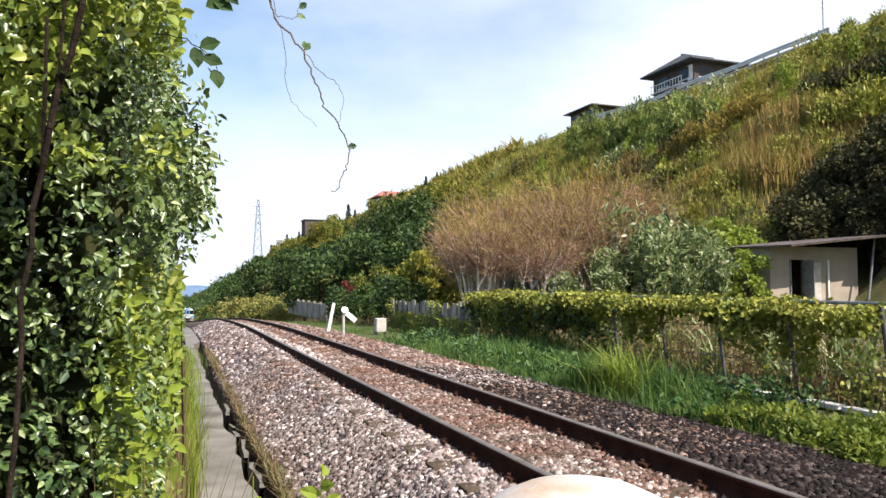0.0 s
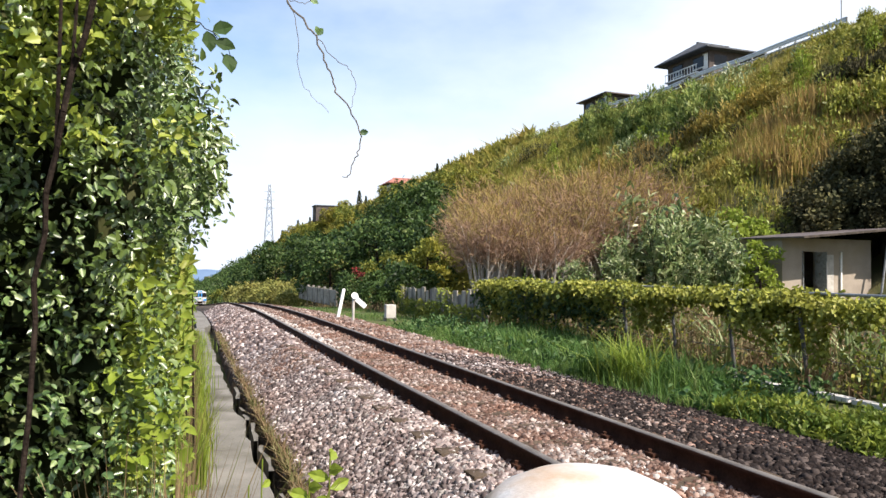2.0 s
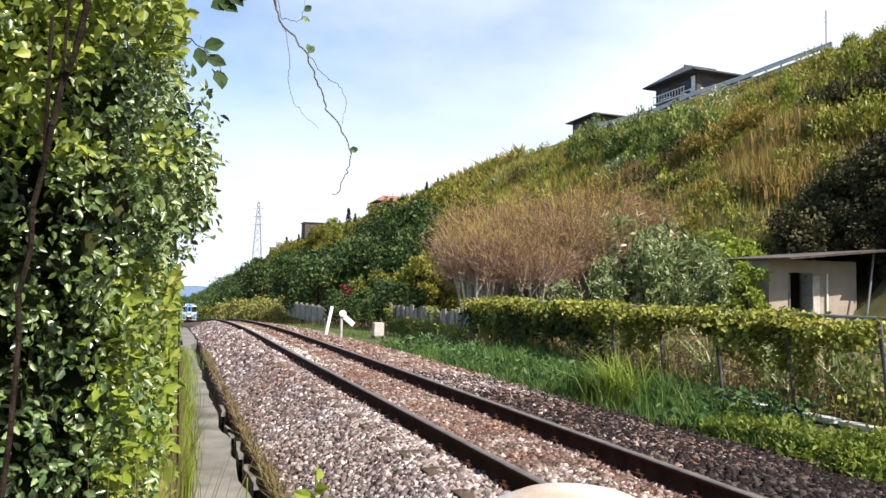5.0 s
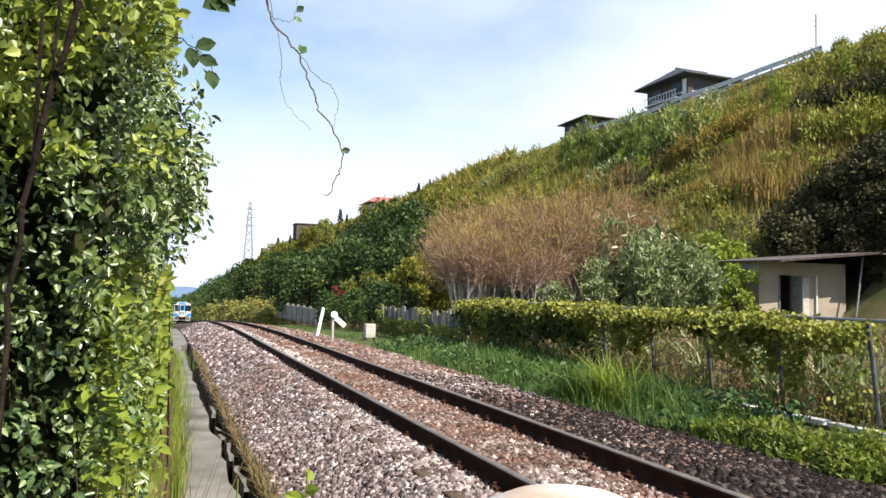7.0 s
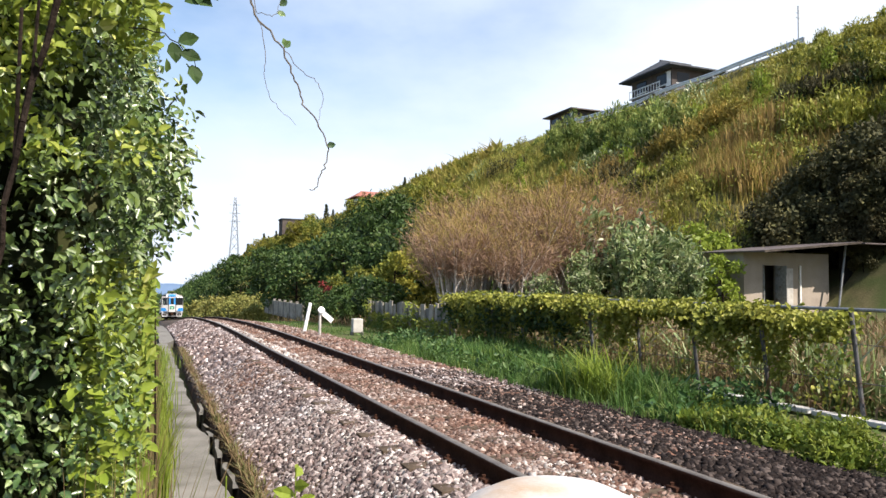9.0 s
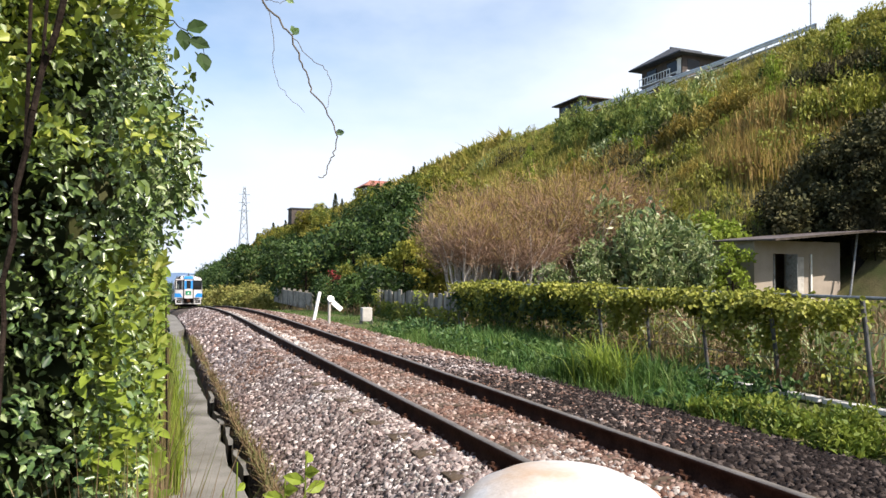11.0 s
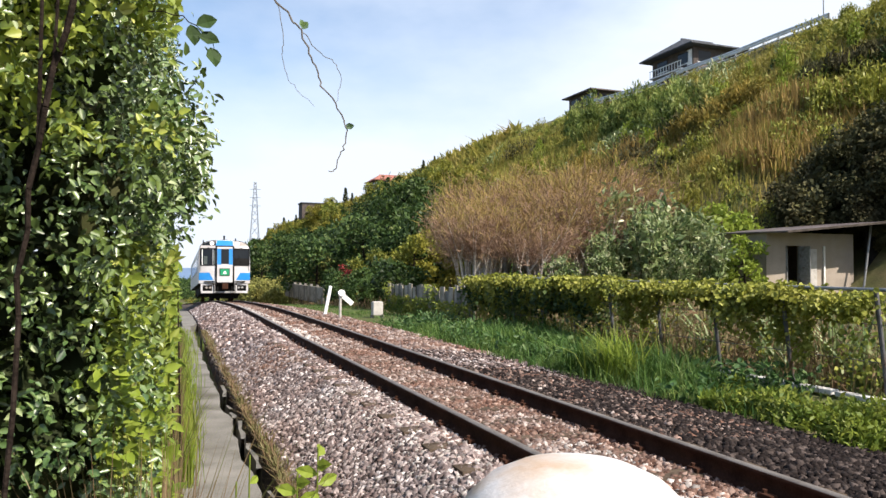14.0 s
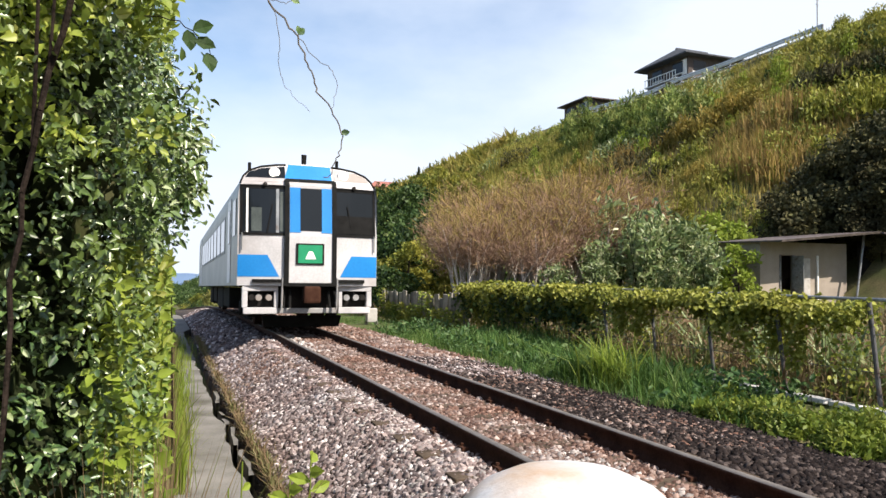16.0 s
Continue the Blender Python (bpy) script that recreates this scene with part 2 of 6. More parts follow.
M_VINE = foliage("trellis_leaf", [(0.04, 0.065, 0.01), (0.1456, 0.1848, 0.0224), (0.3024, 0.3472, 0.0504), (0.4928, 0.504, 0.112)], 0.9, (0.2, 0.2, 0.03), 0.45, 0.3, clump=3.5)
M_HILLGRASS = foliage("hill_grass", [(0.0994, 0.1323, 0.023), (0.2236, 0.2472, 0.0403), (0.3478, 0.3335, 0.0633), (0.472, 0.391, 0.1035)], 0.09, (0.25, 0.21, 0.06), 0.65, 0.35, clump=0.45)
M_HILLSHRUB = foliage("hill_shrub_leaf", [(0.0405, 0.0813, 0.0158), (0.1013, 0.1562, 0.0248), (0.2025, 0.2375, 0.0338), (0.324, 0.325, 0.045)], 0.08, (0.24, 0.21, 0.03), 0.55, 0.3, clump=0.6, vary=0.2)
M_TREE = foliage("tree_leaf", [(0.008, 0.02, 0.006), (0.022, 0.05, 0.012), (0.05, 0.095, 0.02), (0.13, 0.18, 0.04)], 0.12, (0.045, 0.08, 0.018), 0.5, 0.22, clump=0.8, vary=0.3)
M_BLUEGREEN = foliage("blue_green_leaf", [(0.0525, 0.096, 0.0199), (0.1125, 0.18, 0.0344), (0.195, 0.264, 0.0536), (0.3, 0.336, 0.0765)], 0.3, None, 0.5, 0.35, clump=0.8, vary=0.2)
M_GOLD = foliage("golden_leaf", [(0.11, 0.12, 0.02), (0.19, 0.18, 0.03), (0.28, 0.22, 0.04), (0.25, 0.26, 0.045)], 0.3, None, 0.6, 0.3, clump=0.8, vary=0.15)
M_TAWNY = foliage("tawny_grass", [(0.1134, 0.1155, 0.0284), (0.2268, 0.168, 0.0473), (0.3062, 0.2415, 0.0567), (0.1928, 0.1995, 0.0378)], 0.3, None, 0.7, 0.3, clump=0.7)
# conifer needles; also the near-black that stands for shade inside the hedge
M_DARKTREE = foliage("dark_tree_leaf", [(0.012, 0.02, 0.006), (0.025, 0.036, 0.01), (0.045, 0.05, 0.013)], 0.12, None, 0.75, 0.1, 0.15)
M_BROADLEAF = foliage("broad_leaf", [(0.03, 0.065, 0.015), (0.0902, 0.1546, 0.0361), (0.1932, 0.2576, 0.0773), (0.4637, 0.4894, 0.2318)], 0.6, None, 0.45, 0.2, 0.5, clump=2.5)
M_LIME = foliage("lime_leaf", [(0.16, 0.25, 0.02), (0.24, 0.33, 0.04), (0.12, 0.2, 0.02)], through_light=0.4)
M_YELLOWBUSH = foliage("yellow_bush_leaf", [(0.14, 0.19, 0.035), (0.24, 0.26, 0.06), (0.1, 0.15, 0.025)], 0.4, (0.2, 0.18, 0.05), 0.5, 0.3)
M_REDLEAF = foliage("red_leaf", [(0.3, 0.04, 0.03), (0.2, 0.03, 0.03), (0.4, 0.08, 0.05)], through_light=0.3)
M_SHEDWALL = surface("shed_render", (0.25, 0.21, 0.175), (0.36, 0.31, 0.26), 1.2, 30, 0.9, bump=0.2, stain=(0.3, 0.25, 0.19), stain_amount=0.5)
M_DARKWOOD = surface("dark_timber", (0.03, 0.026, 0.022), (0.09, 0.075, 0.065), 4, 40, 0.85, bump=0.4, spec=0.1)
M_OLDBOARD = surface("weathered_board", (0.2, 0.18, 0.15), (0.36, 0.33, 0.28), 3, 40, 0.9, bump=0.4, stain=(0.14, 0.12, 0.09), stain_amount=0.5)
M_ROOFTIN = surface("dark_roof_sheet", (0.06, 0.05, 0.055), (0.14, 0.115, 0.11), 2, 40, 0.6, 0.2, bump=0.2)
M_TILE = surface("grey_roof_tile", (0.05, 0.055, 0.066), (0.1, 0.106, 0.12), 2, 25, 0.85, bump=0.3, spec=0.1)
M_REDTILE = surface("red_roof_tile", (0.22, 0.08, 0.06), (0.34, 0.14, 0.1), 2, 20, 0.7, bump=0.3)
M_HOUSEWALL = surface("house_wall", (0.06, 0.05, 0.047), (0.11, 0.092, 0.085), 1.5, 25, 0.85, bump=0.15, spec=0.1)
M_ROAD = surface("asphalt", (0.04, 0.04, 0.042), (0.075, 0.074, 0.075), 2, 60, 0.95, bump=0.3)
# haze of the distance is put into the hills' blue
M_FARHILL = surface("hazy_far_hill", (0.085, 0.14, 0.24), (0.11, 0.17, 0.27), 0.004, 0.03, 1.0, bump=0)
M_TOWER = surface("pylon_steel", (0.2, 0.225, 0.27), (0.28, 0.31, 0.35), 0.1, 2, 0.6, 0.1, bump=0)
M_POST = surface("dark_fence_pipe", (0.05, 0.05, 0.055), (0.13, 0.13, 0.135), 8, 80, 0.6, 0.3, bump=0.1, stain=(0.1, 0.06, 0.04), stain_amount=0.4)
M_SLAB = surface("pale_kerb_slab", (0.5, 0.48, 0.46), (0.68, 0.66, 0.64), 3, 40, 0.85, bump=0.3, stain=(0.34, 0.3, 0.25), stain_amount=0.3)
M_GLASS = glass_mat("dark_glass")
M_TRAINWHITE = surface("train_white_enamel", (0.4, 0.395, 0.405), (0.55, 0.54, 0.555), 1.6, 25, 0.3, bump=0.02, stain=(0.34, 0.315, 0.31), stain_amount=0.35)
M_TRAINBLUE = surface("train_sky_blue_enamel", (0.014, 0.17, 0.47), (0.022, 0.21, 0.55), 1.5, 25, 0.28, bump=0.02)
# side grey is darkened for the shade along the train's left side
M_TRAINSIDE = surface("train_side_shaded_steel", (0.2, 0.2, 0.19), (0.3, 0.3, 0.285), 1.2, 25, 0.4, 0.3, bump=0.03, stain=(0.33, 0.32, 0.28), stain_amount=0.4)
M_TRAINROOF = surface("train_roof_grey", (0.3, 0.31, 0.32), (0.42, 0.43, 0.44), 1.2, 25, 0.6, bump=0.05)
M_UNDER = surface("underframe_black", (0.006, 0.006, 0.0065), (0.024, 0.021, 0.019), 3, 40, 0.85, bump=0.3, spec=0.1)
# near-black for the lean-to, the shade of its inside put into the colour
M_LEANTO_SHADE = surface("lean_to_shade_black", (0.006, 0.006, 0.007), (0.02, 0.018, 0.017), 3, 40, 0.9, bump=0.3, spec=0.05)
M_RUBBER = surface("black_rubber", (0.005, 0.005, 0.005), (0.013, 0.013, 0.013), 6, 60, 0.8, bump=0.1, spec=0.1)
M_PANEGREY = surface("grey_green_pane_reflection", (0.03, 0.04, 0.038), (0.07, 0.085, 0.08), 4, 40, 0.5, bump=0.1)
M_GREEN = surface("green_sign_enamel", (0.01, 0.2, 0.09), (0.015, 0.26, 0.12), 5, 40, 0.4, bump=0.02)
M_SKIRT = surface("skirt_grey", (0.2, 0.2, 0.205), (0.34, 0.34, 0.345), 2, 40, 0.5, bump=0.05, stain=(0.25, 0.22, 0.2), stain_amount=0.4)
M_LAMP, _n, _l, _b = base_mat("lit_lamp_glass", 0.2)
_b.inputs["Base Color"].default_value = (0.9, 0.9, 0.85, 1)
_b.inputs["Emission Color"].default_value = (1, 0.95, 0.85, 1)
_b.inputs["Emission Strength"].default_value = 1.2

# ---- building helpers ----
RNG = np.random.default_rng(7)


def link(name, mesh, material, parent=None, label=""):
    ob = new(name, mesh)
    if material:
        mesh.materials.append(material)
    if parent:
        ob.parent = parent
    if label:
        ob["label"] = label
    return ob


def part(name, bm, material, parent=None, label="", smooth=False):
    """One bmesh as one mesh object, under a thing or a part."""
    mesh = bpy.data.meshes.new(name)
    bmesh.ops.recalc_face_normals(bm, faces=bm.faces)
    bm.to_mesh(mesh)
    bm.free()
    if smooth:
        mesh.shade_smooth()
    return link(name, mesh, material, parent, label)


def soup(name, verts, faces, material, parent=None, label=""):
    """One mesh from arrays: verts (n, 3), faces (m, k) with the same corner count."""
    verts, faces = np.asarray(verts, np.float32), np.asarray(faces, np.int32)
    mesh = bpy.data.meshes.new(name)
    mesh.vertices.add(len(verts))
    mesh.vertices.foreach_set("co", verts.ravel())
    k = faces.shape[1]
    mesh.loops.add(faces.size)
    mesh.loops.foreach_set("vertex_index", faces.ravel())
    mesh.polygons.add(len(faces))
    mesh.polygons.foreach_set("loop_start", np.arange(0, faces.size, k, dtype=np.int32))
    mesh.update(calc_edges=True)
    mesh.validate()
    return link(name, mesh, material, parent, label)


def thing(name, label, category, group="", m=None, kind=""):
    ob = new(name)
    ob.empty_display_size = 0.2
    if m:
        ob.matrix_basis = m
    return tagged(ob, label, category, group, kind)


def box_into(bm, cx, cy, cz, sx, sy, sz, turn=None, bevel=0.0):
    r = bmesh.ops.create_cube(bm, size=1)
    vs = r["verts"]
    bmesh.ops.scale(bm, vec=(sx, sy, sz), verts=vs)
    if bevel:
        es = list({e for v in vs for e in v.link_edges})
        b = bmesh.ops.bevel(bm, geom=es, offset=bevel, segments=2, affect="EDGES", profile=0.6)
        vs = list({v for f in b["faces"] for v in f.verts} | {v for v in vs if v.is_valid})
    if turn:
        bmesh.ops.transform(bm, matrix=turn, verts=vs)
    bmesh.ops.translate(bm, vec=(cx, cy, cz), verts=vs)
    return vs


def box(name, c, s, material, parent=None, bevel=0.01, label="", turn=None):
    bm = bmesh.new()
    box_into(bm, *c, *s, turn=turn, bevel=bevel)
    return part(name, bm, material, parent, label)


def tube_into(bm, p, q, r1, r2=None, sides=8):
    p, q = Vector(p), Vector(q)
    r2 = r1 if r2 is None else r2
    d = q - p
    m = Matrix.Translation((p + q) / 2) @ d.to_track_quat("Z", "Y").to_matrix().to_4x4()
    bmesh.ops.create_cone(bm, cap_ends=True, segments=sides, radius1=r1, radius2=r2, depth=d.length, matrix=m)


def tube(name, p, q, r1, material, parent=None, r2=None, sides=10, label=""):
    bm = bmesh.new()
    tube_into(bm, p, q, r1, r2, sides)
    return part(name, bm, material, parent, label)


def plate_into(bm, pts, thick):
    """A plate from a ring of points, thickened along its normal backwards."""
    vs = [bm.verts.new(p) for p in pts]
    f = bm.faces.new(vs)
    f.normal_update()
    n = f.normal.copy()
    r = bmesh.ops.extrude_face_region(bm, geom=[f])
    bmesh.ops.translate(bm, vec=-n * thick, verts=[g for g in r["geom"] if isinstance(g, bmesh.types.BMVert)])


def smoothstep(a, b, x):
    t = np.clip((np.asarray(x, float) - a) / (b - a), 0, 1)
    return t * t * (3 - 2 * t)


def wave(x, y, s=1.0, k=0):
    """Cheap smooth unevenness, about -1 to 1."""
    x, y = np.asarray(x, float) * s, np.asarray(y, float) * s
    return (np.sin(x * 1.3 + y * 0.7 + k) + np.sin(x * 0.6 - y * 1.1 + 2.1 * k + 1) + np.sin(x * 2.3 + y * 1.9 + 0.7 * k + 2) * 0.5) / 2.5


def unit(v):
    return v / np.maximum(np.linalg.norm(v, axis=1, keepdims=True), 1e-9)


def leaf_soup(pos, length, width, axis=None, spread=1.0, facing=None):
    """Folded leaves: base, two sides, tip. axis: mean way of growth; facing: mean normal; spread: how far they stray."""
    n = len(pos)
    a = RNG.normal(size=(n, 3)) * spread
    if axis is not None:
        a = a + np.asarray(axis)
    a = unit(a)
    f = RNG.normal(size=(n, 3)) * spread
    if facing is not None:
        f = f + np.asarray(facing)
    s = unit(np.cross(a, f))
    nn = np.cross(s, a)
    ln = (length * RNG.uniform(0.6, 1.35, n))[:, None] if np.isscalar(length) else (length * RNG.uniform(0.7, 1.3, n))[:, None]
    wd = ln * (width / length if np.isscalar(length) else width)
    mid = pos + a * ln * 0.45
    v = np.stack([pos, mid + s * wd * 0.5 + nn * wd * 0.18, pos + a * ln - nn * ln * 0.08, mid - s * wd * 0.5 + nn * wd * 0.18], 1).reshape(-1, 3)
    return v, np.arange(n * 4).reshape(n, 4)


def pointed_leaf_soup(pos, length, width, axis, spread, facing):
    """Near leaves: a pointed oval folded along its midrib and bent at the tip."""
    n = len(pos)
    a = unit(RNG.normal(size=(n, 3)) * spread + np.asarray(axis))
    f = RNG.normal(size=(n, 3)) * spread + np.asarray(facing)
    s = unit(np.cross(a, f))
    nn = np.cross(s, a)
    ln = (length * RNG.uniform(0.55, 1.4, n))[:, None]
    wd = ln * width / length * RNG.uniform(0.8, 1.2, (n, 1))
    up = nn * wd * 0.22
    bend = nn * ln * RNG.uniform(-0.05, 0.22, (n, 1))
    v = np.stack([pos, pos + a * ln * 0.3 + s * wd * 0.46 + up, pos + a * ln * 0.68 + s * wd * 0.36 + up - bend * 0.4, pos + a * ln - bend,
                  pos + a * ln * 0.68 - s * wd * 0.36 + up - bend * 0.4, pos + a * ln * 0.3 - s * wd * 0.46 + up], 1).reshape(-1, 3)
    i = np.arange(n)[:, None] * 6
    return v, np.concatenate([i + np.array([0, 1, 2, 3]), i + np.array([0, 3, 4, 5])])


def blade_soup(pos, length, width, lean=0.35):
    """Upright blades, thin towards a bent tip."""
    n = len(pos)
    ang = RNG.uniform(0, 2 * np.pi, n)
    side = np.stack([np.cos(ang), np.sin(ang), np.zeros(n)], 1)
    out = np.stack([-np.sin(ang), np.cos(ang), np.zeros(n)], 1) * RNG.normal(size=(n, 1)) * lean
    ln = (np.broadcast_to(length, n) * RNG.uniform(0.5, 1.3, n))[:, None]
    w = ln * width
    up = np.array([0, 0, 1.0])
    tip = pos + (up + out * 1.4) * ln
    mid = pos + (up + out * 0.5) * ln * 0.55
    v = np.stack([pos - side * w * 0.4, pos + side * w * 0.4, mid + side * w * 0.5, tip, mid - side * w * 0.5], 1).reshape(-1, 3)
    i = np.arange(n)[:, None] * 5
    return v, np.concatenate([i + np.array(k) for k in ((0, 1, 2), (0, 2, 4), (4, 2, 3))])


def join(*soups):
    vs, fs, k = [], [], 0
    for v, f in soups:
        vs.append(v)
        fs.append(f + k)
        k += len(v)
    return np.concatenate(vs), np.concatenate(fs)


# ---- the lie of the land ----
def track_x(y):
    d = np.maximum(np.asarray(y, float) - 14, 0)
    return 2.955 + 0.0155 * (d - 4 * (1 - np.exp(-d / 4))) + 0.14 * smoothstep(11, 28, np.asarray(y, float))


def track_z(y):
    d = np.maximum(np.asarray(y, float) - 10, 0)
    return np.where(d < 42, -0.00059 * d * d, -1.041 - 0.0498 * (d - 42))


def ridge_top(y):
    return 21.25 + 0.75 * smoothstep(50, 90, y) - 0.8 * smoothstep(115, 165, y) + 1.0 * smoothstep(230, 300, y) - 17 * smoothstep(330, 720, y) - 30 * smoothstep(700, 1500, y)


def ground_z(x, y):
    x, y = np.asarray(x, float), np.asarray(y, float)
    u, b = x - track_x(y), track_z(np.minimum(y, 420))
    z = np.where(u < 0, -0.62 - 0.5 * smoothstep(4, 12, -u), -0.33)
    z = z - 0.25 * smoothstep(-2.75, -2.6, u) * (u < -1.5)
    z = z + 0.35 * smoothstep(5.2, 17, u) + b - 110 * smoothstep(900, 1600, y)
    foot = 19.0 + 1.2 * wave(0, y, 0.09) + 5.5 * smoothstep(8, 17, y) * (1 - smoothstep(27, 36, y))
    rise = np.clip((u - foot) / (46.5 - foot), 0, 1)
    top = ridge_top(y)
    hill = (top - z) * (rise ** 0.93)
    z = z + np.where(u > foot, hill, 0)
    bumps = smoothstep(foot, foot + 6, u) * (1 - smoothstep(44, 47, u))
    z = z + bumps * 0.55 * wave(x, y, 0.33)
    z = z - 20 * smoothstep(15, 160, -u) * smoothstep(40, 200, y)
    return z


def grid_mesh(name, xs, ys, fn, material, **tags):
    gx, gy = np.meshgrid(xs, ys)
    v = np.stack([gx, gy, fn(gx, gy)], -1).reshape(-1, 3)
    nx, ny = len(xs), len(ys)
    i = (np.arange(ny - 1)[:, None] * nx + np.arange(nx - 1)[None]).ravel()
    ob = soup(name, v, np.stack([i, i + 1, i + nx + 1, i + nx], 1), material)
    ob.data.shade_smooth()
    return tagged(ob, **tags)


xs = np.concatenate([np.linspace(-3000, -60, 10), np.linspace(-50, -4, 14), np.arange(-3.5, 20, 0.5), np.arange(20, 56, 1.0), np.linspace(58, 150, 14), np.linspace(200, 3000, 8)])
ys = np.concatenate([np.linspace(-400, -20, 10), np.arange(-16, 40, 0.8), np.arange(40, 130, 2.0), np.arange(130, 460, 6.0), np.linspace(470, 1500, 30), np.linspace(1600, 4000, 8)])
grid_mesh("ground", xs, ys, ground_z, M_SOIL, label="dry brown soil and thin grass beside the railway line", category="ground", kind="structure")


def sweep(name, profile, ys, material, parent=None, closed=False, label="", jitter=0.0):
    """A profile of (across, up) points drawn along the track's line."""
    ys = np.asarray(ys, float)
    p = np.asarray(profile, float)
    cx, cz = track_x(ys)[:, None], track_z(ys)[:, None]
    v = np.stack([cx + p[None, :, 0], np.repeat(ys[:, None], len(p), 1), cz + p[None, :, 1]], -1)
    if jitter:
        v[:, :, 0] += RNG.normal(size=v.shape[:2]) * jitter
        v[:, :, 2] += RNG.normal(size=v.shape[:2]) * jitter * 0.5
    m, n = len(ys), len(p)
    f = []
    for j in range(n if closed else n - 1):
        k = (j + 1) % n
        i = np.arange(m - 1) * n
        f.append(np.stack([i + j, i + k, i + n + k, i + n + j], 1))
    return soup(name, v.reshape(-1, 3), np.concatenate(f), material, parent, label)


TRACK_YS = np.concatenate([np.arange(-12, 40, 1.0), np.arange(40, 130, 2.5), np.arange(130, 340, 6)])
ballast = thing("ballast_bed", "grey and rust-brown crushed stone ballast under the rails", "ballast", kind="structure")
sweep("bed", [(-2.0, -0.95), (-1.92, -0.62), (-1.05, -0.2), (-0.8, -0.17), (0, -0.16), (0.8, -0.17), (1.5, -0.19), (2.1, -0.27), (2.6, -0.32), (3.1, -0.42)], TRACK_YS, M_BED, ballast, jitter=0.012)


def bed_z(u):
    return np.interp(u, [-2.0, -1.92, -1.05, -0.8, 0.8, 1.5, 2.1, 2.6, 3.1], [-0.95, -0.62, -0.2, -0.17, -0.17, -0.19, -0.27, -0.32, -0.37])


def stone_soup(n, u0, u1, y0, y1, size, power=1.0):
    """Crushed stones: squashed, jittered eight-corner lumps strewn on the bed."""
    corners = np.array([[-1, -1, -1], [1, -1, -1], [1, 1, -1], [-1, 1, -1], [-1, -1, 1], [1, -1, 1], [1, 1, 1], [-1, 1, 1]], float)
    faces = np.array([[0, 3, 2, 1], [4, 5, 6, 7], [0, 1, 5, 4], [1, 2, 6, 5], [2, 3, 7, 6], [3, 0, 4, 7]])
    u = RNG.uniform(u0, u1, n)
    y = y0 + (y1 - y0) * RNG.uniform(0, 1, n) ** power
    s = size * RNG.uniform(0.55, 1.3, n)
    c = corners[None] * (1 + RNG.uniform(-0.5, 0.15, (n, 8, 3)))
    c = c * (s[:, None] * RNG.uniform(0.6, 1.0, (n, 3)))[:, None, :] * 0.5
    q = RNG.normal(size=(n, 4))
    q /= np.linalg.norm(q, axis=1, keepdims=True)
    w, a, b, d = q.T
    rot = np.stack([1 - 2 * (b * b + d * d), 2 * (a * b - d * w), 2 * (a * d + b * w), 2 * (a * b + d * w), 1 - 2 * (a * a + d * d), 2 * (b * d - a * w),
                    2 * (a * d - b * w), 2 * (b * d + a * w), 1 - 2 * (a * a + b * b)], 1).reshape(n, 3, 3)
    c = np.einsum("nij,nkj->nki", rot, c)
    pos = np.stack([track_x(y) + u, y, track_z(y) + bed_z(u) + s * 0.16], 1)
    v = (c + pos[:, None]).reshape(-1, 3)
    f = (np.arange(n)[:, None, None] * 8 + faces[None]).reshape(-1, 4)
    return v, f


tagged(soup("stones", *join(stone_soup(34000, -1.94, -0.66, 2.6, 15, 0.06, 1.3), stone_soup(5000, -1.94, -0.66, -9, 2.8, 0.08), stone_soup(6000, -1.94, -0.66, 14, 45, 0.1, 1.4), stone_soup(6000, 0.62, 2.7, 9.5, 15, 0.06)), M_STONE, ballast), kind="stuff")
# darker stones right of the track, along its near stretch
tagged(soup("dark_stones", *join(stone_soup(5000, 0.62, 2.85, -9, 2.0, 0.08), stone_soup(15000, 0.62, 2.85, 1.8, 8.5, 0.055), stone_soup(3000, 0.62, 2.7, 8.5, 12, 0.06)), M_STONE_DARK, ballast), kind="stuff")
tagged(soup("rusty_stones", *join(stone_soup(16000, -0.62, 0.5, 2.6, 14, 0.055, 1.2), stone_soup(3500, -0.6, 0.5, -9, 2.8, 0.08), stone_soup(4500, -0.6, 0.5, 13, 45, 0.09, 1.4), stone_soup(2200, -1.0, -0.62, 3, 20, 0.055), stone_soup(1200, 0.6, 0.85, 3, 20, 0.055),
                                  stone_soup(4000, -1.94, -0.9, 11, 30, 0.075, 1.3), stone_soup(6000, 0.62, 2.6, 12, 45, 0.1, 1.4), stone_soup(2600, 0.9, 2.4, 5, 13, 0.055)), M_STONE_RUST, ballast), kind="stuff")
tagged(soup("pale_stones", *join(stone_soup(1500, -1.15, -0.64, 4.0, 8.5, 0.055), stone_soup(500, -0.5, 0.3, 3.4, 5.2, 0.055), stone_soup(1800, -0.5, -0.1, 13, 42, 0.09, 1.2), stone_soup(700, -1.5, -0.64, 4, 9, 0.055)), M_STONE_PALE, ballast), kind="stuff")
# single stones that lie loose on top
single = [bpy.data.meshes.new("stone") for _ in range(6)]
for me in single:
    v, f = stone_soup(1, 0, 0, 5, 5, 0.068)
    me.from_pydata([tuple(p) for p in (v - v.mean(0))], [], [tuple(int(i) for i in q) for q in f])
    me.materials.append(M_STONE)
for i in range(280):
    y = 3.0 + 5.5 * random.random()
    u = random.uniform(-1.85, -0.75)
    s = new("stone", single[i % 6])
    s.parent = ballast
    s.matrix_basis = pose(float(track_x(y)) + u, y, float(bed_z(u)) + 0.035, random.uniform(0, 360), random.uniform(0, 360), random.uniform(0, 360))

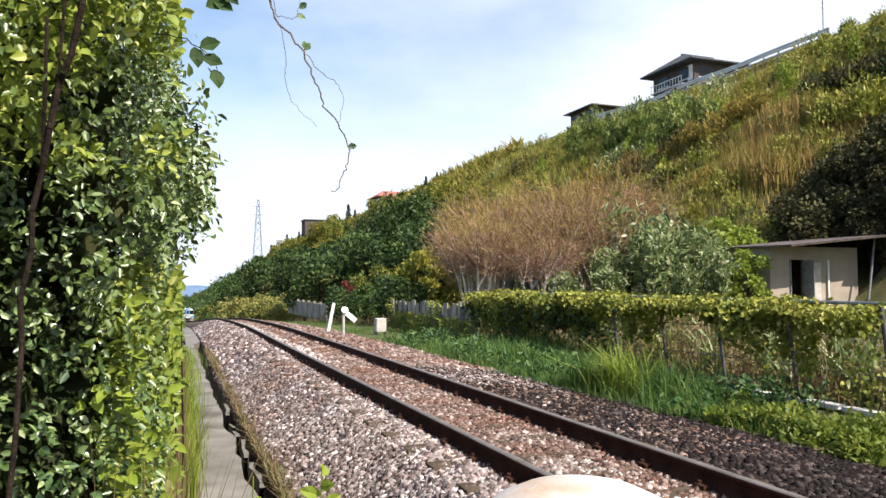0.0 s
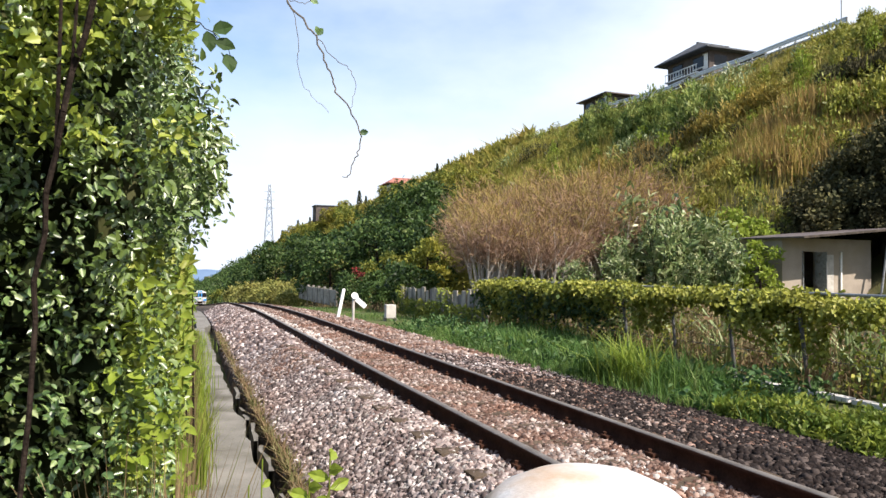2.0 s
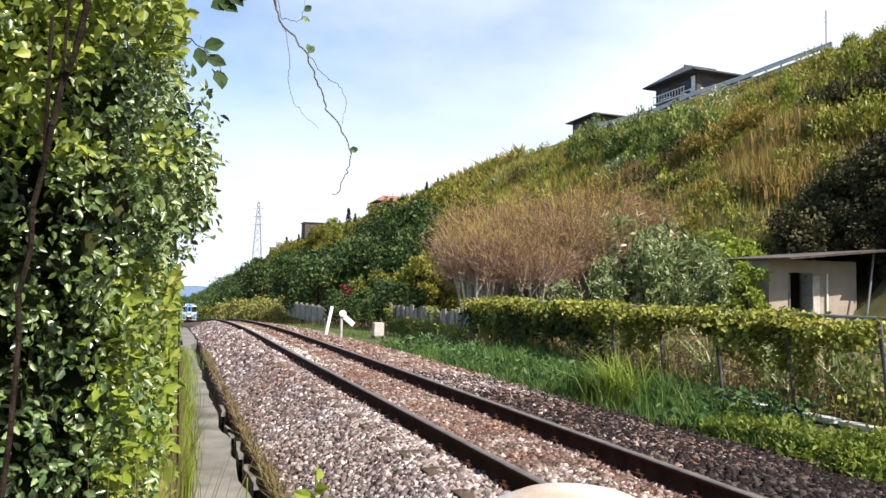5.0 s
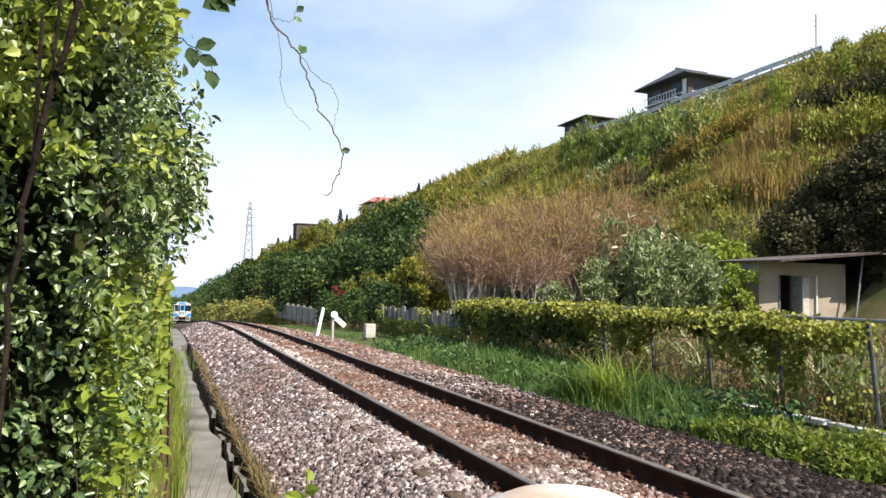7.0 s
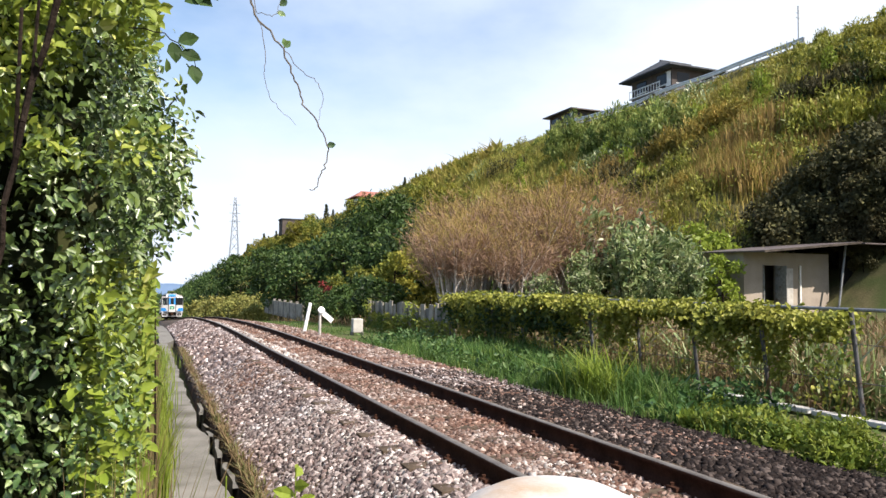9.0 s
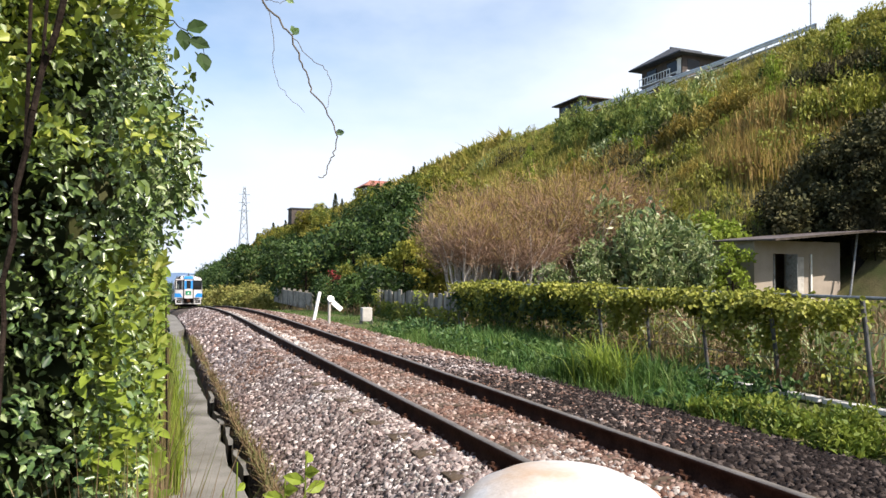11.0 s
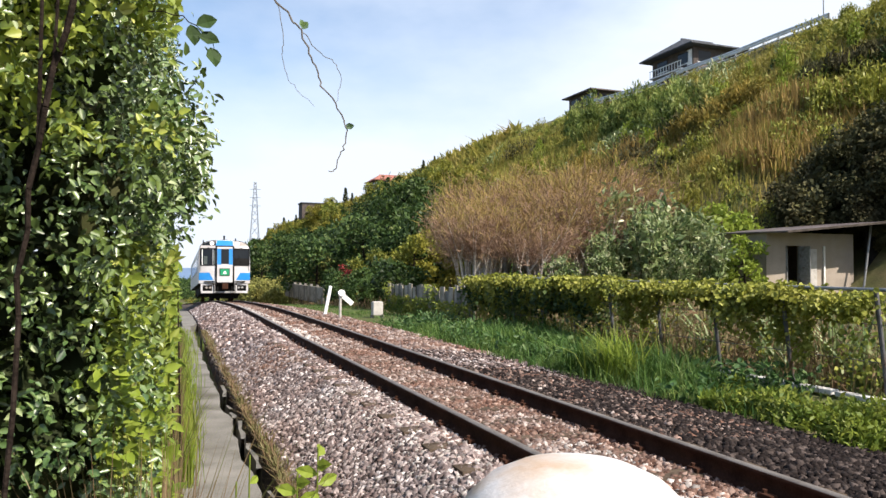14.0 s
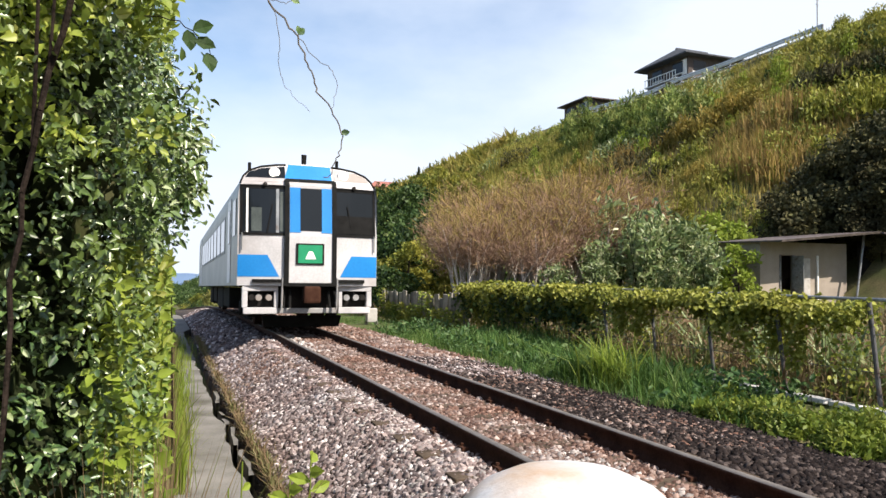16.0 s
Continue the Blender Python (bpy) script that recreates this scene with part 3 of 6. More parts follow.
# ---- track ----
track = thing("railway_track", "narrow-gauge railway track with rust-brown rails and shiny heads", "railway track")
RAIL = [(-0.06, -0.15), (0.06, -0.15), (0.06, -0.138), (0.012, -0.118), (0.01, -0.045), (0.032, -0.032), (0.032, -0.006), (-0.032, -0.006), (-0.032, -0.032), (-0.01, -0.045), (-0.012, -0.118), (-0.06, -0.138)]
for side in (-0.5655, 0.5655):
    rail = sweep("rail", [(side + a, b) for a, b in RAIL], TRACK_YS, M_RAIL, track, closed=True)
    sweep("rail_head", [(side + a, b) for a, b in [(-0.032, -0.0055), (-0.027, 0.0), (0.027, 0.0), (0.032, -0.0055)]], TRACK_YS, M_RAIL_TOP, rail, label="polished steel running surface")
bm = bmesh.new()
box_into(bm, 0, 0, -0.225, 2.05, 0.2, 0.13, bevel=0.012)
sleeper_mesh = bpy.data.meshes.new("sleeper")
bm.to_mesh(sleeper_mesh)
bm.free()
sleeper_mesh.materials.append(M_SLEEPER)
bm = bmesh.new()
box_into(bm, 0, 0, -0.148, 0.06, 0.11, 0.04, bevel=0.008)
tube_into(bm, (0, 0.02, -0.14), (0, 0.02, -0.108), 0.016, sides=6)
clip_mesh = bpy.data.meshes.new("fastening")
bm.to_mesh(clip_mesh)
bm.free()
clip_mesh.materials.append(M_RAIL)
y = -10.6
while y < 70:
    s = new("sleeper", sleeper_mesh)
    s.parent = track
    slope = float((track_z(y + 1) - track_z(y - 1)) / 2)
    s.matrix_basis = pose(float(track_x(y)), y, float(track_z(y)) + 0.022, math.degrees(math.atan(slope)), 0, random.uniform(-0.6, 0.6))
    if -1 < y < 30:
        for ox in (-0.6505, -0.4805, 0.4805, 0.6505):
            c = new("fastening", clip_mesh)
            c.parent = s
            c.location.x = ox
    y += 0.64

# ---- concrete channel edge beside the ballast ----
path_thing = thing("concrete_walkway", "narrow weathered concrete walkway with a broken open joint along it", "walkway", kind="structure")
bm = bmesh.new()
ysp = np.concatenate([np.arange(-12, 26, 0.22), np.arange(26, 70, 2.0)])
prev = None
for i, y in enumerate(ysp):
    zb = float(track_z(y)) - 0.6
    xl = 0.2 + 0.024 * (y - 7) if y < 26 else float(track_x(y)) - 2.5
    xr = 0.79 + 0.01 * max(0.0, y - 10) + 0.014 * math.sin(y * 2.3) + random.uniform(-0.03, 0.018)
    if y > 26:
        xr = xl + 0.5
    if 9.2 < y < 9.7:
        xr += 0.05
    ring = [bm.verts.new(p) for p in ((xl, y, zb - 0.3), (xl, y, zb), (xr - 0.012, y, zb), (xr, y, zb - 0.012), (xr, y, zb - 0.3))]
    if prev:
        for k in range(4):
            bm.faces.new((prev[k], prev[k + 1], ring[k + 1], ring[k]))
    prev = ring
part("slab", bm, M_CONC, path_thing)
bm = bmesh.new()
prev = None
for i, y in enumerate(ysp):
    if y > 12:
        break
    zb = float(track_z(y)) - 0.6 + 0.012 * math.sin(y * 3.7)
    xl = 0.79 + 0.01 * max(0.0, y - 10) + 0.014 * math.sin(y * 2.3 + 0.35) + 0.06 + random.uniform(-0.02, 0.03)
    xr = xl + random.uniform(0.02, 0.06)
    ring = [bm.verts.new(p) for p in ((xl, y, zb - 0.3), (xl, y, zb), (xr, y, zb), (xr, y, zb - 0.3))]
    if prev:
        for k in range(3):
            bm.faces.new((prev[k], prev[k + 1], ring[k + 1], ring[k]))
    prev = ring if random.random() < 0.72 else None
part("edging", bm, M_CONC, path_thing, "chipped concrete edging strip")

# ---- train ----
WHEELSETS = []


def build_train():
    train = thing("train", "white single diesel railcar with sky-blue panels and green headboard", "train")
    L, W = 21.2, 1.435
    # cross section, from the left sill over the roof to the right sill
    half = [(W, 1.04), (W, 1.5), (W, 2.9), (W - 0.04, 3.16), (W - 0.16, 3.36), (W - 0.42, 3.5), (W - 0.8, 3.57), (0, 3.6)]
    ring_pts = [(-a, b) for a, b in half] + [(a, b) for a, b in reversed(half[:-1])]

    def shell(name, y0, y1, lo, hi, material, label="", inset=0.0):
        bm = bmesh.new()
        pts = [(a * (1 - inset), b) for a, b in ring_pts if lo <= b <= hi]
        groups = [[p for p in pts if p[0] < 0], [p for p in pts if p[0] > 0]] if hi < 3.3 else [pts]
        for g in groups:
            if len(g) < 2:
                continue
            r0 = [bm.verts.new((a, y0, b)) for a, b in g]
            r1 = [bm.verts.new((a, y1, b)) for a, b in g]
            for i in range(len(g) - 1):
                bm.faces.new((r0[i], r0[i + 1], r1[i + 1], r1[i]))
        return part(name, bm, material, train, label)

    shell("side_wall", 0.16, L, 1.0, 3.17, M_TRAINSIDE, "steel side walls in a grey darkened for shade")
    roof = shell("roof", 0.5, L, 3.15, 3.7, M_TRAINROOF)
    bm = bmesh.new()
    plate_into(bm, [(a, L, b) for a, b in ring_pts], 0.02)
    part("rear_wall", bm, M_TRAINWHITE, train)
    box("floor", (0, L / 2, 1.06), (2 * W - 0.1, L - 0.4, 0.1), M_UNDER, train)
    # front: a slightly bowed face, raked back above the waist
    def fy(x, z):
        return 0.16 * (abs(x) / W) ** 2.2 + max(0.0, z - 2.05) * 0.1 + max(0.0, z - 3.1) * 0.55

    def face(name, poly, material, parent=None, proud=0.0, thick=0.05, label="", step=0.16):
        """A panel of the front that follows its bow: corners (x, z)."""
        bm = bmesh.new()
        xs_ = [p[0] for p in poly]
        n = max(1, int((max(xs_) - min(xs_)) / step))
        vs = [bm.verts.new((x, 0, z)) for x, z in poly]
        bm.faces.new(vs)
        for i in range(1, n):
            x = min(xs_) + (max(xs_) - min(xs_)) * i / n
            bmesh.ops.bisect_plane(bm, geom=bm.verts[:] + bm.edges[:] + bm.faces[:], plane_co=(x, 0, 0), plane_no=(1, 0, 0))
        for zc in (2.05, 3.1):
            bmesh.ops.bisect_plane(bm, geom=bm.verts[:] + bm.edges[:] + bm.faces[:], plane_co=(0, 0, zc), plane_no=(0, 0, 1))
        for v in bm.verts:
            v.co.y = fy(v.co.x, v.co.z) - proud
        r = bmesh.ops.extrude_face_region(bm, geom=bm.faces[:])
        bmesh.ops.translate(bm, vec=(0, thick, 0), verts=[g for g in r["geom"] if isinstance(g, bmesh.types.BMVert)])
        return part(name, bm, material, parent or train, label)

    front = face("front_panel", [(-W, 1.04), (W, 1.04), (W, 2.9), (W - 0.04, 3.16), (-W + 0.04, 3.16), (-W, 2.9)], M_TRAINWHITE, thick=0.12)
    face("upper_panel", [(-W + 0.04, 3.165), (W - 0.04, 3.165), (W - 0.16, 3.36), (W - 0.42, 3.5), (W - 0.8, 3.57), (0, 3.6), (-W + 0.8, 3.57), (-W + 0.42, 3.5), (-W + 0.16, 3.36)], M_TRAINWHITE, thick=0.4)
    for sx in (-1, 1):
        w = face("windscreen", [(sx * 0.5, 2.1), (sx * 1.37, 2.1), (sx * 1.37, 3.02), (sx * 0.5, 3.02)], M_GLASS, front, proud=0.012, thick=0.015, label="dark glass windscreen")
        for xa, xb, za, zb in ((0.47, 0.52, 2.07, 3.05), (1.35, 1.4, 2.07, 3.05), (0.47, 1.4, 2.06, 2.11), (0.47, 1.4, 3.01, 3.06)):
            face("window_seal", [(sx * xa, za), (sx * xb, za), (sx * xb, zb), (sx * xa, zb)], M_RUBBER, w, proud=0.02, thick=0.03)
        if sx < 0:
            face("window_bar", [(-0.7, 2.11), (-0.64, 2.11), (-0.64, 3.01), (-0.7, 3.01)], M_STEEL, w, proud=0.018, thick=0.012)
            face("corner_bar", [(-1.28, 2.11), (-1.24, 2.11), (-1.24, 3.01), (-1.28, 3.01)], M_WHITE, w, proud=0.018, thick=0.012)
        # plates on the left glass, coloured as a reflection and the cab inside
        for xa, xb, za, zb in (((-1.18, -0.98, 2.14, 2.62), (-0.62, -0.54, 2.14, 2.95)) if sx < 0 else ()):
            face("pane_reflection", [(xa, za), (xb, za), (xb, zb), (xa, zb)], M_PANEGREY, w, proud=0.015, thick=0.006)
        face("wiper", [(sx * 0.86, 2.12), (sx * 0.89, 2.12), (sx * 0.78, 2.7), (sx * 0.76, 2.7)], M_RUBBER, w, proud=0.035, thick=0.015)
        face("blue_panel", [(sx * 1.43, 1.22), (sx * 0.62, 1.22), (sx * 0.86, 1.66), (sx * 1.43, 1.66)], M_TRAINBLUE, front, proud=0.005, thick=0.01, label="sky-blue corner panel")
        face("step_bar", [(sx * 0.58, 1.1), (sx * 1.15, 1.1), (sx * 1.15, 1.17), (sx * 0.58, 1.17)], M_RUBBER, front, proud=0.05, thick=0.05)
        # lamps in the brow recess: left dark glass, right grey for a reflection
        face("lamp_recess", [(sx * 0.5, 3.25), (sx * 1.3, 3.25), (sx * 1.22, 3.37), (sx * 0.98, 3.46), (sx * 0.5, 3.52)], M_GLASS if sx < 0 else M_SKIRT, front, proud=0.006, thick=0.03, label="brow panel with lamp")
        x0, z0 = sx * 0.72, 3.37
        bm = bmesh.new()
        tube_into(bm, (x0, fy(x0, z0) - 0.05, z0), (x0, fy(x0, z0) + 0.1, z0), 0.115, sides=16)
        lamp = part("headlight", bm, M_TRAINWHITE, front)
        tube("headlight_lens", (x0, fy(x0, z0) - 0.056, z0), (x0, fy(x0, z0) - 0.04, z0), 0.098, M_LAMP, lamp, sides=16)
        bm = bmesh.new()
        arc = [(0.48, 3.56), (0.66, 3.55), (0.98, 3.5), (1.22, 3.4), (1.34, 3.27), (1.4, 3.12)]
        for (xa, za), (xb, zb) in zip(arc, arc[1:]):
            tube_into(bm, (sx * xa, fy(xa, za) - 0.012, za), (sx * xb, fy(xb, zb) - 0.012, zb), 0.02, sides=6)
        part("brow_seal", bm, M_RUBBER, front)
        face("brow_gutter", [(sx * 0.5, 3.06), (sx * 1.4, 3.06), (sx * 1.4, 3.09), (sx * 0.5, 3.09)], M_RUBBER, front, proud=0.03, thick=0.03)
        tube("marker_lamp", (sx * 0.92, fy(0.92, 3.1) - 0.07, 3.1), (sx * 0.92, fy(0.92, 3.1), 3.1), 0.04, M_UNDER, front, sides=10)
        tube("jumper_cable", (sx * 0.56, -0.02, 1.2), (sx * 0.56, 0.06, 0.55), 0.022, M_SKIRT, train)
        # skirt with a dark recess and its tail lights
        bm = bmesh.new()
        for xa, xb, za, zb in ((0.62, 1.33, 0.93, 1.03), (0.62, 1.3, 0.47, 0.6), (0.62, 0.7, 0.6, 0.93), (1.22, 1.33, 0.6, 0.93)):
            box_into(bm, sx * (xa + xb) / 2, 0.2, (za + zb) / 2, xb - xa, 0.12, zb - za, bevel=0.015)
        skirt = part("skirt", bm, M_TRAINWHITE, train)
        box("recess", (sx * 0.96, 0.33, 0.77), (0.55, 0.05, 0.36), M_UNDER, skirt, 0)
        for k, xl in enumerate((0.8, 1.0, 1.14)):
            tube("tail_light", (sx * xl, 0.16, 0.8), (sx * xl, 0.31, 0.8), 0.065, M_SKIRT if k < 2 else M_UNDER, skirt, sides=12)
        # horn pair and antenna on the roof edge
        tube("roof_horn", (-1.2 if sx < 0 else 0.62, 0.5, 3.36 if sx < 0 else 3.5), (-1.2 if sx < 0 else 0.62, 0.5, 3.58 if sx < 0 else 3.72), 0.035, M_RUBBER, roof)
        # corner handrail
        bm = bmesh.new()
        tube_into(bm, (sx * 1.36, 0.1, 1.75), (sx * 1.36, 0.1, 2.1), 0.014)
        part("handrail", bm, M_STEEL, train)
    # through door in the middle
    door = face("gangway_door", [(-0.46, 1.1), (0.46, 1.1), (0.46, 3.2), (-0.46, 3.2)], M_TRAINWHITE, proud=0.05, thick=0.06, label="white gangway door with blue window posts")
    for xa, xb, za, zb in ((-0.53, -0.44, 1.05, 3.22), (0.44, 0.53, 1.05, 3.22), (-0.5, 0.5, 1.03, 1.09), (-0.5, 0.5, 3.18, 3.24)):
        face("door_seal", [(xa, za), (xb, za), (xb, zb), (xa, zb)], M_RUBBER, door, proud=0.075, thick=0.08)
    for sx in (-1, 1):
        face("window_post", [(sx * 0.21, 2.12), (sx * 0.43, 2.12), (sx * 0.43, 3.05), (sx * 0.21, 3.05)], M_TRAINBLUE, door, proud=0.058, thick=0.012)
    face("door_window", [(-0.22, 2.16), (0.22, 2.16), (0.22, 3.04), (-0.22, 3.04)], M_GLASS, door, proud=0.062, thick=0.015)
    face("headboard", [(-0.3, 1.47), (0.27, 1.47), (0.27, 1.9), (-0.3, 1.9)], M_UNDER, door, proud=0.075, thick=0.03)
    face("headboard_plate", [(-0.26, 1.5), (0.23, 1.5), (0.23, 1.87), (-0.26, 1.87)], M_GREEN, door, proud=0.082, thick=0.012, label="green headboard plate")
    face("headboard_mark", [(-0.12, 1.58), (0.1, 1.58), (0.03, 1.74), (-0.05, 1.74)], M_WHITE, door, proud=0.088, thick=0.008)
    face("brow_blue", [(-0.52, 3.25), (0.46, 3.25), (0.46, 3.56), (-0.42, 3.57)], M_TRAINBLUE, front, proud=0.012, thick=0.03, label="sky-blue destination panel")
    bm = bmesh.new()
    tube_into(bm, (0, 1.0, 3.58), (0, 1.0, 3.66), 0.26, 0.2)
    tube_into(bm, (0, 1.0, 3.66), (0, 1.0, 3.9), 0.05, 0.06)
    part("roof_antenna", bm, M_RUBBER, roof)
    for k in range(4):
        box("roof_unit", (0, 4.5 + 4.3 * k, 3.66), (1.5, 2.2, 0.2), M_TRAINROOF, roof, 0.05)
    # coupler and brake pipes between the skirts
    coupler = box("coupler", (0, 0.05, 0.86), (0.26, 0.5, 0.26), M_UNDER, train, 0.04)
    box("coupler_head", (0, -0.24, 0.86), (0.34, 0.16, 0.34), M_RAIL, coupler, 0.05)
    box("buffer_beam", (0, 0.42, 0.8), (2.4, 0.12, 0.42), M_UNDER, train, 0.02)
    for x in (-0.5, -0.38, 0.4, 0.52):
        tube("brake_hose", (x, 0.15, 0.95), (x * 1.05, 0.05, 0.6), 0.03, M_RUBBER, train)
    bm = bmesh.new()
    plate_into(bm, [(-0.8, 0.95, 0.16), (0.8, 0.95, 0.16), (0.85, 0.9, 0.4), (-0.85, 0.9, 0.4)], 0.04)
    part("rail_guard", bm, M_RUBBER, train)
    box("lower_beam", (0, 0.24, 0.53), (1.22, 0.1, 0.11), M_SKIRT, train, 0.02)
    # black plate added over the right glass for the dashboard inside
    face("dashboard_plate", [(0.53, 2.12), (1.34, 2.12), (1.34, 2.5), (0.53, 2.5)], M_RUBBER, front, proud=0.03, thick=0.012, label="black plate for the dashboard seen through the windscreen")
    # sides: windows, doors, stripe
    for sx in (-1, 1):
        for k in range(8):
            y0 = 3.9 + 1.72 * k
            w = box("side_window", (sx * (W + 0.004), y0 + 0.6, 2.28), (0.03, 1.32, 0.78), M_GLASS, train, 0.005)
            box("frame", (sx * (W + 0.002), y0 + 0.6, 2.28), (0.022, 1.44, 0.9), M_STEEL, w, 0.005)
        for y0 in (2.3, 18.4):
            d = box("side_door", (sx * (W + 0.004), y0, 2.03), (0.03, 0.86, 1.86), M_TRAINWHITE, train, 0.01)
            box("door_window", (sx * (W + 0.014), y0, 2.35), (0.03, 0.5, 0.75), M_GLASS, d, 0.005)
        box("cab_window", (sx * (W + 0.002), 0.95, 2.45), (0.03, 0.7, 0.75), M_GLASS, train, 0.005)
    # underfloor gear and bogies
    for k, (yc, ly, h) in enumerate(((6.5, 2.2, 0.55), (9.2, 2.4, 0.62), (12.0, 2.0, 0.5), (14.4, 1.6, 0.58))):
        box("equipment_box", (0, yc, 1.0 - h / 2), (2.4, ly, h), M_UNDER, train, 0.04)
    for yc in (3.3, 17.7):
        bogie = box("bogie", (0, yc, 0.62), (1.9, 2.6, 0.28), M_UNDER, train, 0.06)
        for dy in (-1.05, 1.05):
            bm = bmesh.new()
            tube_into(bm, (-0.7, 0, 0), (0.7, 0, 0), 0.08)
            axle = part("wheelset", bm, M_UNDER, train)
            axle.location = (0, yc + dy, 0.5)
            WHEELSETS.append((axle, yc + dy))
            for sx in (-1, 1):
                bm = bmesh.new()
                tube_into(bm, (sx * 0.53, 0, 0), (sx * 0.66, 0, 0), 0.43, sides=24)
                tube_into(bm, (sx * 0.49, 0, 0), (sx * 0.53, 0, 0), 0.455, sides=24)
                part("wheel", bm, M_RAIL, axle)
                box("axle_box", (sx * 0.9, yc + dy, 0.5), (0.24, 0.34, 0.34), M_UNDER, bogie, 0.05)
    return train


train = build_train()

# ---- hedge of climbing leaves beside the walkway ----
def hedge_side(y, z):
    """How far the hedge reaches towards the track."""
    near = 1 - smoothstep(5, 8, y)
    return 0.0215 * y - 0.075 + (0.03 + 0.03 * near) * wave(z * 2.2, y * 1.7, 1.0, 3) + 0.13 * near * smoothstep(1.5, 1.85, z) * (1 - 1.5 * smoothstep(1.75, 2.1, z)) - 0.05 * smoothstep(0.9, 0.2, z)


hedge = thing("hedge", "tall dense hedge of small glossy leaves with a thin climbing stem", "hedge", m=pose(-0.4, 4, -0.62))
inv = Vector((-0.4, 4, -0.62))
# sprigs of five to nine leaves, with dark gaps between them
n = 3700
y = 2.65 + RNG.uniform(0, 1, n) ** 1.5 * 1.6
z = RNG.uniform(-0.3, 3.2, n)
x = np.minimum(hedge_side(y, z), 0.6) - RNG.uniform(0, 1, n) ** 1.1 * 1.6
yy = y + 0.16 * wave(x, z, 3.3, 1) + 0.12 * wave(x, z, 8, 5)
front = np.stack([x, yy, z], 1)
n = 3400
y = 3.0 + RNG.uniform(0, 1, n) ** 1.2 * 9
z = -0.5 + RNG.uniform(0, 1, n) * (3.0 + 0.22 * y)
x = hedge_side(y, z) - np.abs(RNG.normal(size=n)) * 0.16
side = np.stack([x, y, z], 1)
sprigs = np.repeat(np.concatenate([front, side]), 7, 0)
sprigs = sprigs + RNG.normal(size=sprigs.shape) * np.array([0.02, 0.024, 0.026])
soup("hedge_leaves", *(lambda v, f: (v - np.array(inv), f))(*pointed_leaf_soup(sprigs, 0.034, 0.02, axis=(0.25, -0.35, -0.45), spread=0.8, facing=(0.3, -0.8, 0.7))), M_IVY, hedge)["kind"] = "stuff"
# near-black leaves behind the sprigs: the shade of the gaps, put into colour
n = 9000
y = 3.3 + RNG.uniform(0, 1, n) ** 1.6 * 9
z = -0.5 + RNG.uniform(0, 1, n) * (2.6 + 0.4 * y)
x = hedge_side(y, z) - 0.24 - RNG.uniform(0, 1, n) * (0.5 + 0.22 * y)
soup("shade_filler_leaves", *(lambda v, f: (v - np.array(inv), f))(*leaf_soup(np.stack([x, y, z], 1), 0.2, 0.14, axis=(0, 0, -0.3), spread=0.8, facing=(0.3, -0.6, 0.4))), M_DARKTREE, hedge)["kind"] = "stuff"
# younger yellow-green shoots at the top and along the lower edge
n = 3600
top = RNG.uniform(0, 1, n) < 0.72
z = np.where(top, 1.62 + RNG.uniform(0, 1, n) ** 0.8 * 1.0, 0.2 + RNG.uniform(0, 1, n) * 1.15)
x = np.where(top, RNG.uniform(-0.75, 0.03, n), -0.13 + RNG.normal(size=n) * 0.045)
x = x + 0.03 * wave(z, z * 0.4, 9, 2)
p = np.stack([x, 2.64 + RNG.uniform(0, 0.4, n) + 0.45 * (~top), z], 1)
p = p[(wave(p[:, 0], p[:, 2], 7, 3) > -0.35) | ~top]
soup("young_leaves", *(lambda v, f: (v - np.array(inv), f))(*pointed_leaf_soup(p, 0.046, 0.03, axis=(0.2, -0.4, -0.1), spread=0.75, facing=(0.3, -0.8, 0.7))), M_YOUNG, hedge)["kind"] = "stuff"
# sprays that stand out of the silhouette
n = 2000
t = RNG.uniform(0, 1, n)
k = RNG.integers(0, 90, n)
by, rise_ = 2.9 + 2.6 * RNG.uniform(0, 1, 90), RNG.uniform(4, 13, 90)
bz = 1.25 + by * np.tan(np.radians(rise_))
bx = hedge_side(by, bz)
dirs = np.stack([RNG.uniform(0.008, 0.034, 90) * by * (0.25 + 0.75 * smoothstep(4, 9.5, rise_)) * (1 - 0.6 * smoothstep(11.5, 13, rise_)), RNG.normal(size=90) * 0.1, RNG.normal(size=90) * 0.16], 1)
p = np.stack([bx, by, bz], 1)[k] + dirs[k] * t[:, None] * 1.15 + RNG.normal(size=(n, 3)) * 0.022
soup("spray_leaves", *(lambda v, f: (v - np.array(inv), f))(*pointed_leaf_soup(p, 0.042, 0.021, axis=(0.3, -0.3, -0.5), spread=0.7, facing=(0.2, -0.8, 0.5))), M_IVY, hedge)["kind"] = "stuff"
bm = bmesh.new()
stem = [(-0.235, 2.6, 2.5), (-0.26, 2.6, 2.15), (-0.29, 2.62, 2.0), (-0.328, 2.63, 1.88), (-0.345, 2.6, 1.74), (-0.365, 2.62, 1.61), (-0.388, 2.6, 1.48), (-0.391, 2.63, 1.35), (-0.415, 2.6, 1.2), (-0.41, 2.62, 1.08), (-0.412, 2.57, 0.8), (-0.432, 2.56, 0.5), (-0.44, 2.6, 0.15), (-0.45, 2.66, -0.62)]
for a, b in zip(stem, stem[1:]):
    tube_into(bm, Vector(a) - inv, Vector(b) - inv, 0.0085 + 0.002 * smoothstep(1.3, 1.9, a[2]), 0.0085 + 0.002 * smoothstep(1.3, 1.9, b[2]), 7)
